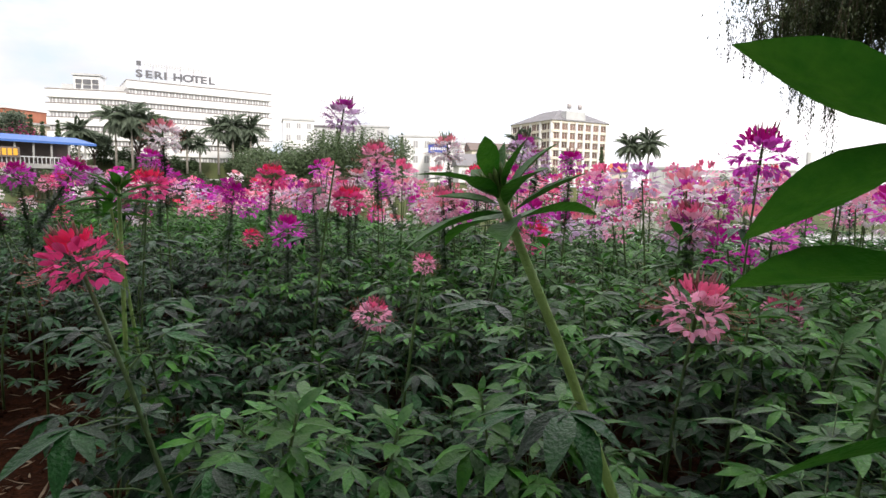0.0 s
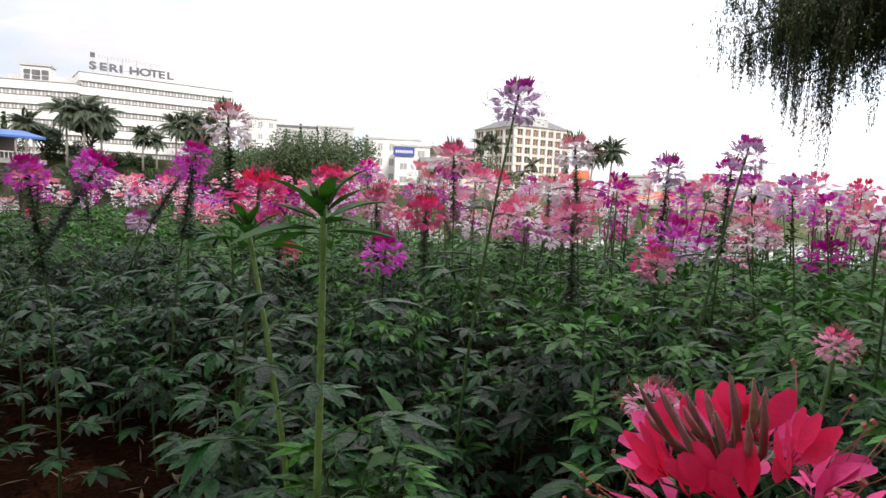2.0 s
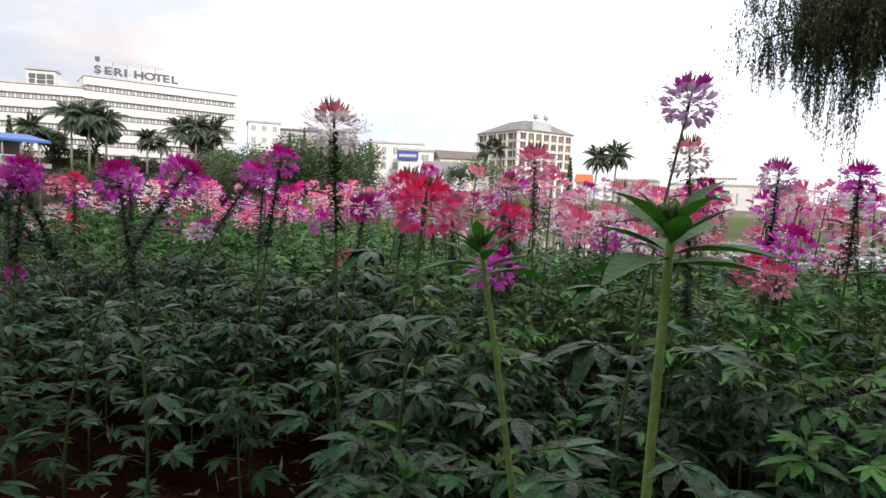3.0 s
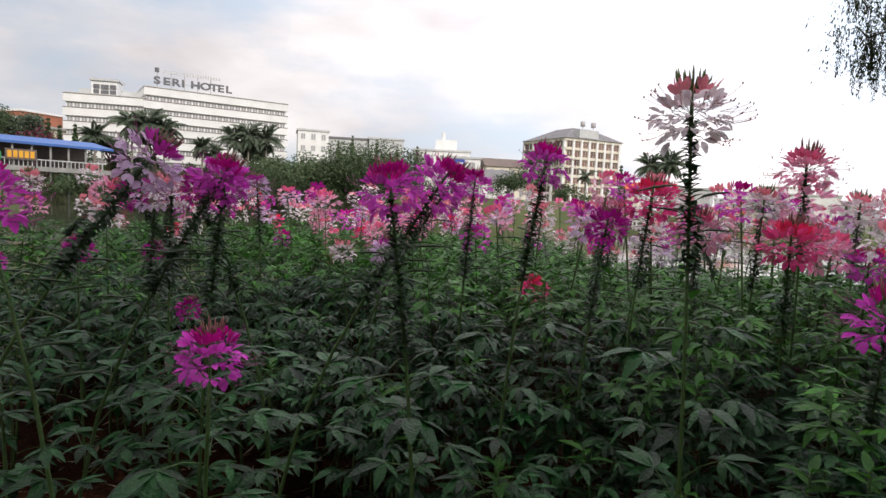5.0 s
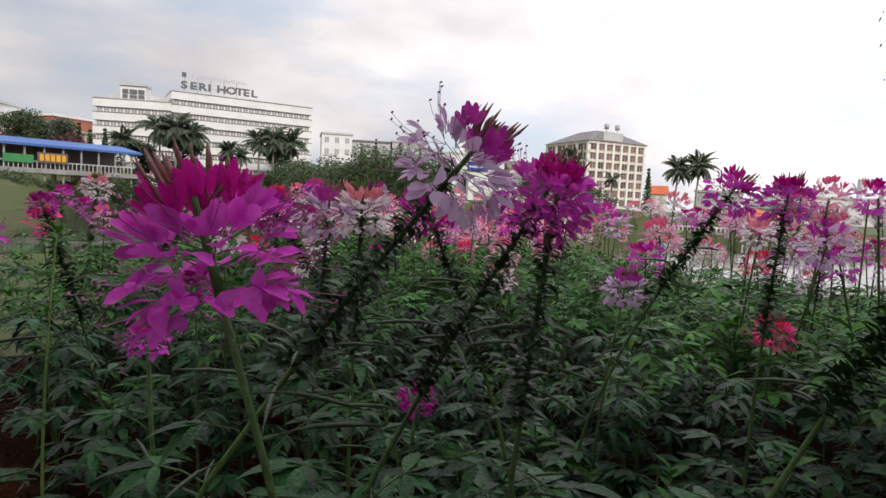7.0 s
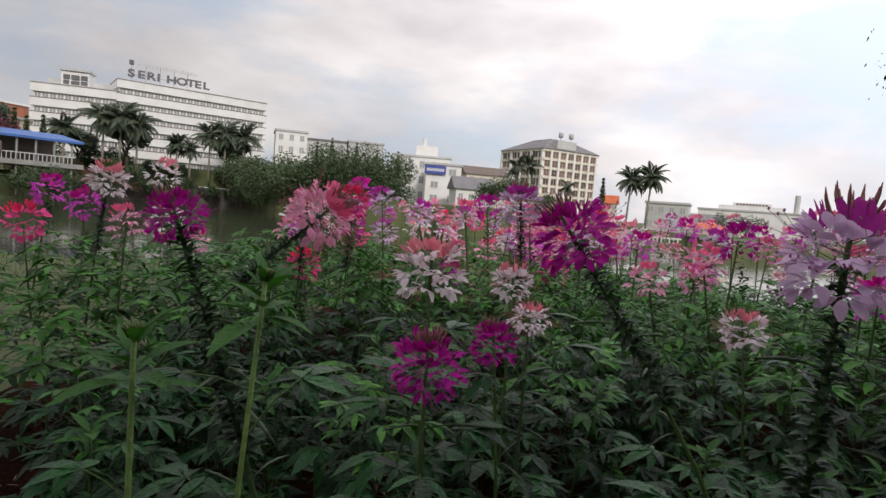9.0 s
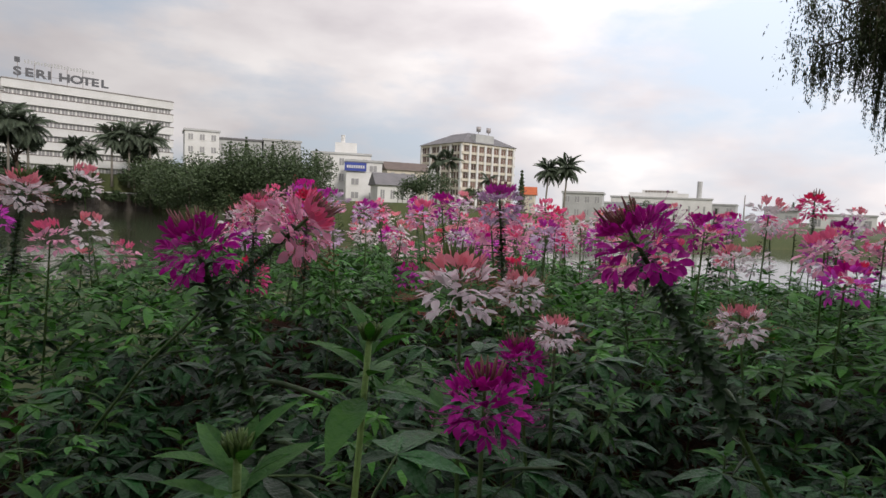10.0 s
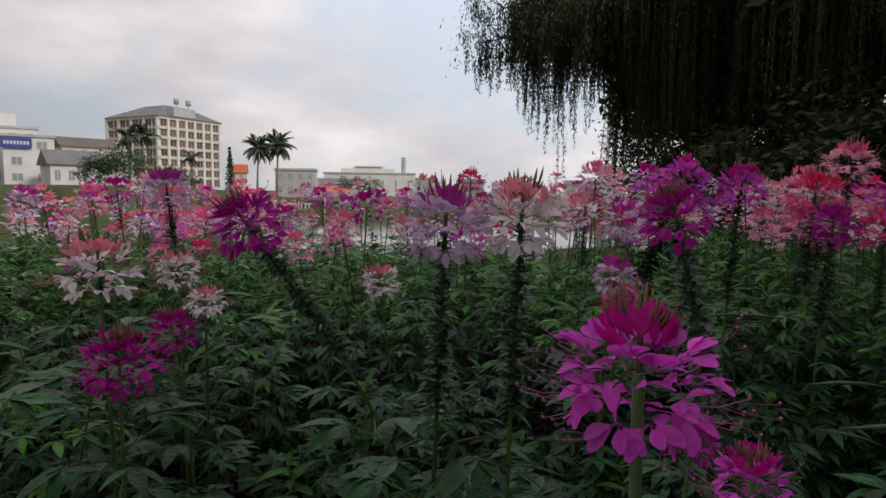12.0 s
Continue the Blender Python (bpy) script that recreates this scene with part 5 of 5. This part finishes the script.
# low white railing and the orange kiosk on the right bank
fence = thing("lakeside_railing", (19.5, 76.2, -1.2), "low white concrete lakeside railing", "fence")
m, ln = facade_pose((19.5, 76.0), (27.5, 71.5), -1.0)
fence.matrix_basis = m
child("rail", box(Geo(), (0, 0, 0.55), (ln, 0.14, 0.75)).mesh("rail", [WHITE]), fence)
child("kerb", box(Geo(), (0, -0.05, -1.0), (ln, 0.25, 0.12)).mesh("kerb", [CONC]), fence)
pm = box(Geo(), (0, 0.01, 0.1), (0.14, 0.13, 0.55)).mesh("post", [WHITE])
for i in range(20):
    child("post", pm, fence, pose(i * ln / 20, 0, 0))
kiosk = thing("kiosk", (30.5, 72.0, -0.9), "small kiosk with orange tent roof", "kiosk")
child("roof", Geo().add([(-2.4, -2.4, 2.0), (2.4, -2.4, 2.0), (2.4, 2.4, 2.0), (-2.4, 2.4, 2.0), (0, 0, 3.0)], [(0, 1, 4), (1, 2, 4), (2, 3, 4), (3, 0, 4), (3, 2, 1, 0)]).mesh("roof", [ORANGE]), kiosk, None, "orange tent roof")
pm = tube(Geo(), [(0, 0, -0.6), (0, 0, 2.0)], 0.09, 6).mesh("post", [WHITE])
for sx in (-2, 2):
    for sy in (-2, 2):
        child("post", pm, kiosk, pose(sx, sy, 0))

# trees on the far bank
broad_tree(-66.3, 85.1, 10.6, 4.2, "dark leafy tree behind the lakeside cafe", TREELEAF, 190, base=1.0, count=5000, size=0.22)
broad_tree(-63.4, 87.4, 10.8, 3.4, "dark leafy tree behind the lakeside cafe", PALMLEAF, 191, base=1.0, count=4500, size=0.22)
shrub(-60.0, 86.4, 4.2, 8.0, "magenta bougainvillea in bloom behind the cafe", BOUGAIN, 192, base=1.0, count=2600, size=0.16, depth=3)
cypress(-60.2, 88.4, 9.3, 193, 1.0)
cypress(-59.2, 89.4, 8.4, 194, 1.0)
cypress(-57.8, 90.8, 8.8, 195, 1.0)
for k in range(7):
    u = k / 6
    shrub(-61.5 + 14.5 * u, 63.5 + 20.5 * u, 4.0, 3.4 + 0.5 * (k % 3), "leafy green bushes below the lakeside cafe", BUSHLEAF if k % 2 else TREELEAF, 180 + k, count=2200, size=0.18, base=-1.5, depth=3)
for k in range(9):
    u = k / 8
    shrub(-64.5 + 29.0 * u, 102.6 + 17.4 * u, 5.0, 2.6 + 0.7 * (k % 3), "low bushes along the lakeside wall", TREELEAF if k % 2 else BUSHLEAF, 160 + k, count=1500, size=0.26, base=-0.6, depth=2.5)
for k, (x, y, w, h) in enumerate(((-20.5, 88.5, 10, 8.6), (-14.5, 87.5, 11, 10.8), (-9.5, 87.5, 10, 11.0), (-25.5, 95.0, 9, 8.6), (-30.5, 104.0, 9, 9.4), (-35.5, 113.0, 9, 9.0), (-17.5, 89.0, 9, 8.0))):
    shrub(x, y, w, h, "large rounded green tree standing at the water", TREELEAF, 100 + k, count=11000, size=0.22, base=-1.4, name="tree", depth=6)
for k, (x, y, w, h) in enumerate(((-34.5, 119.0, 7, 5.0), (-40.5, 118.0, 7, 4.4), (-57.0, 107.5, 6, 4.0), (-66.5, 101.5, 7, 6.0), (-48.5, 113.0, 5, 3.0), (-60.5, 108.0, 6, 5.0), (-52.0, 111.0, 5, 3.4))):
    shrub(x, y + 2.0, w, h, "clipped green hedge in front of the hotel", BUSHLEAF, 110 + k, depth=3, count=1800, size=0.28, base=2.6)
for k, (x, y, h, q) in enumerate(((-53.2, 104.5, 9.6, 3.8), (-41.2, 120.5, 9.8, 4.0), (-62.0, 106.0, 7.5, 3.2))):
    broad_tree(x, y + 1.0, h, q, "dense dark green tree among palms", PALMLEAF, 120 + k, count=3200, size=0.4, base=2.6)
shrub(11.0, 98.0, 7, 6.4, "rounded willow bush on the bank", BUSHLEAF, 6, count=2400)
shrub(7.0, 99.0, 5, 4.6, "rounded willow bush on the bank", BUSHLEAF, 7, count=1600)
shrub(17.0, 92.0, 6, 3.4, "dark green bush on the bank", TREELEAF, 8, count=1500)
shrub(-46.5, 92.0, 6, 3.6, "dense green bush on the lakeside", BUSHLEAF, 9, count=1800, base=0.4)
shrub(60.0, 120.0, 16, 5.0, "long dark green hedge", TREELEAF, 10, depth=4, count=2400)
shrub(60.5, 51.0, 8, 4.6, "dark green trees behind the bed", TREELEAF, 11, count=2400)
shrub(68.0, 44.0, 8, 5.6, "dark green trees behind the bed", TREELEAF, 12, count=2400)
shrub(-81.0, 100.0, 4, 6.0, "magenta bougainvillea bush in bloom", BOUGAIN, 13, count=1500, base=4.2)
for k, (x, y, h, s) in enumerate(((-53.0, 103, 9.0, 3.4), (-51.0, 104.5, 8.4, 3.2), (-55.5, 102.5, 8.6, 3.2), (-41.0, 118, 9.2, 3.4), (-38.0, 119.5, 8.6, 3.2), (-43.5, 117, 8.4, 3.0), (-61.5, 102, 6.5, 2.6), (-47.5, 112, 6.0, 2.2), (-45.5, 113, 5.4, 2.0))):
    palm(x, y, h, "bushy palm in front of the hotel", 20 + k, 34, s * 1.25, base=2.6)
for k, (x, y, h) in enumerate(((33.1, 107.0, 9.4), (36.1, 105.5, 9.9))):
    palm(x, y, h, "tall palm with a slender trunk by the water", 40 + k, 34, 3.6, base=-0.8, lean=-0.4)
palm(13.5, 110.0, 8.0, "palm in front of the cream building", 50, 16, 2.8)
palm(15.5, 109.0, 8.3, "palm in front of the cream building", 51, 16, 2.8)
palm(23.5, 112.0, 6.0, "small palm in front of the cream building", 52, 14, 2.2)
broad_tree(-71.0, 101.0, 7.0, 3.6, "dark green tree beside the hotel", None, 60, base=4.2, count=1500)
broad_tree(-86.0, 100.0, 9.0, 3.8, "dark conifer-like tree on the far bank", None, 61, base=4.2, count=1800)
broad_tree(-95.0, 98.0, 10.0, 5.0, "dark tree on the far bank", None, 62, base=4.2, count=1800)
cypress(-78.0, 108.0, 8.0, 70, 4.2)
cypress(-76.0, 106.0, 7.0, 71, 4.2)
cypress(122.5, 158.3, 7.5, 72, -1.0)
cypress(125.6, 155.8, 8.0, 73, -1.0)
cypress(104.0, 160.0, 5.2, 74, -1.0)
cypress(28.5, 107.0, 9.0, 75, -0.5)
for k, (x, y, h) in enumerate(((-19, 143, 9), (-9, 135, 8), (-24, 138, 8.5), (-28, 142, 7), (-14, 140, 8))):
    cypress(x, y, h + 3, 80 + k)
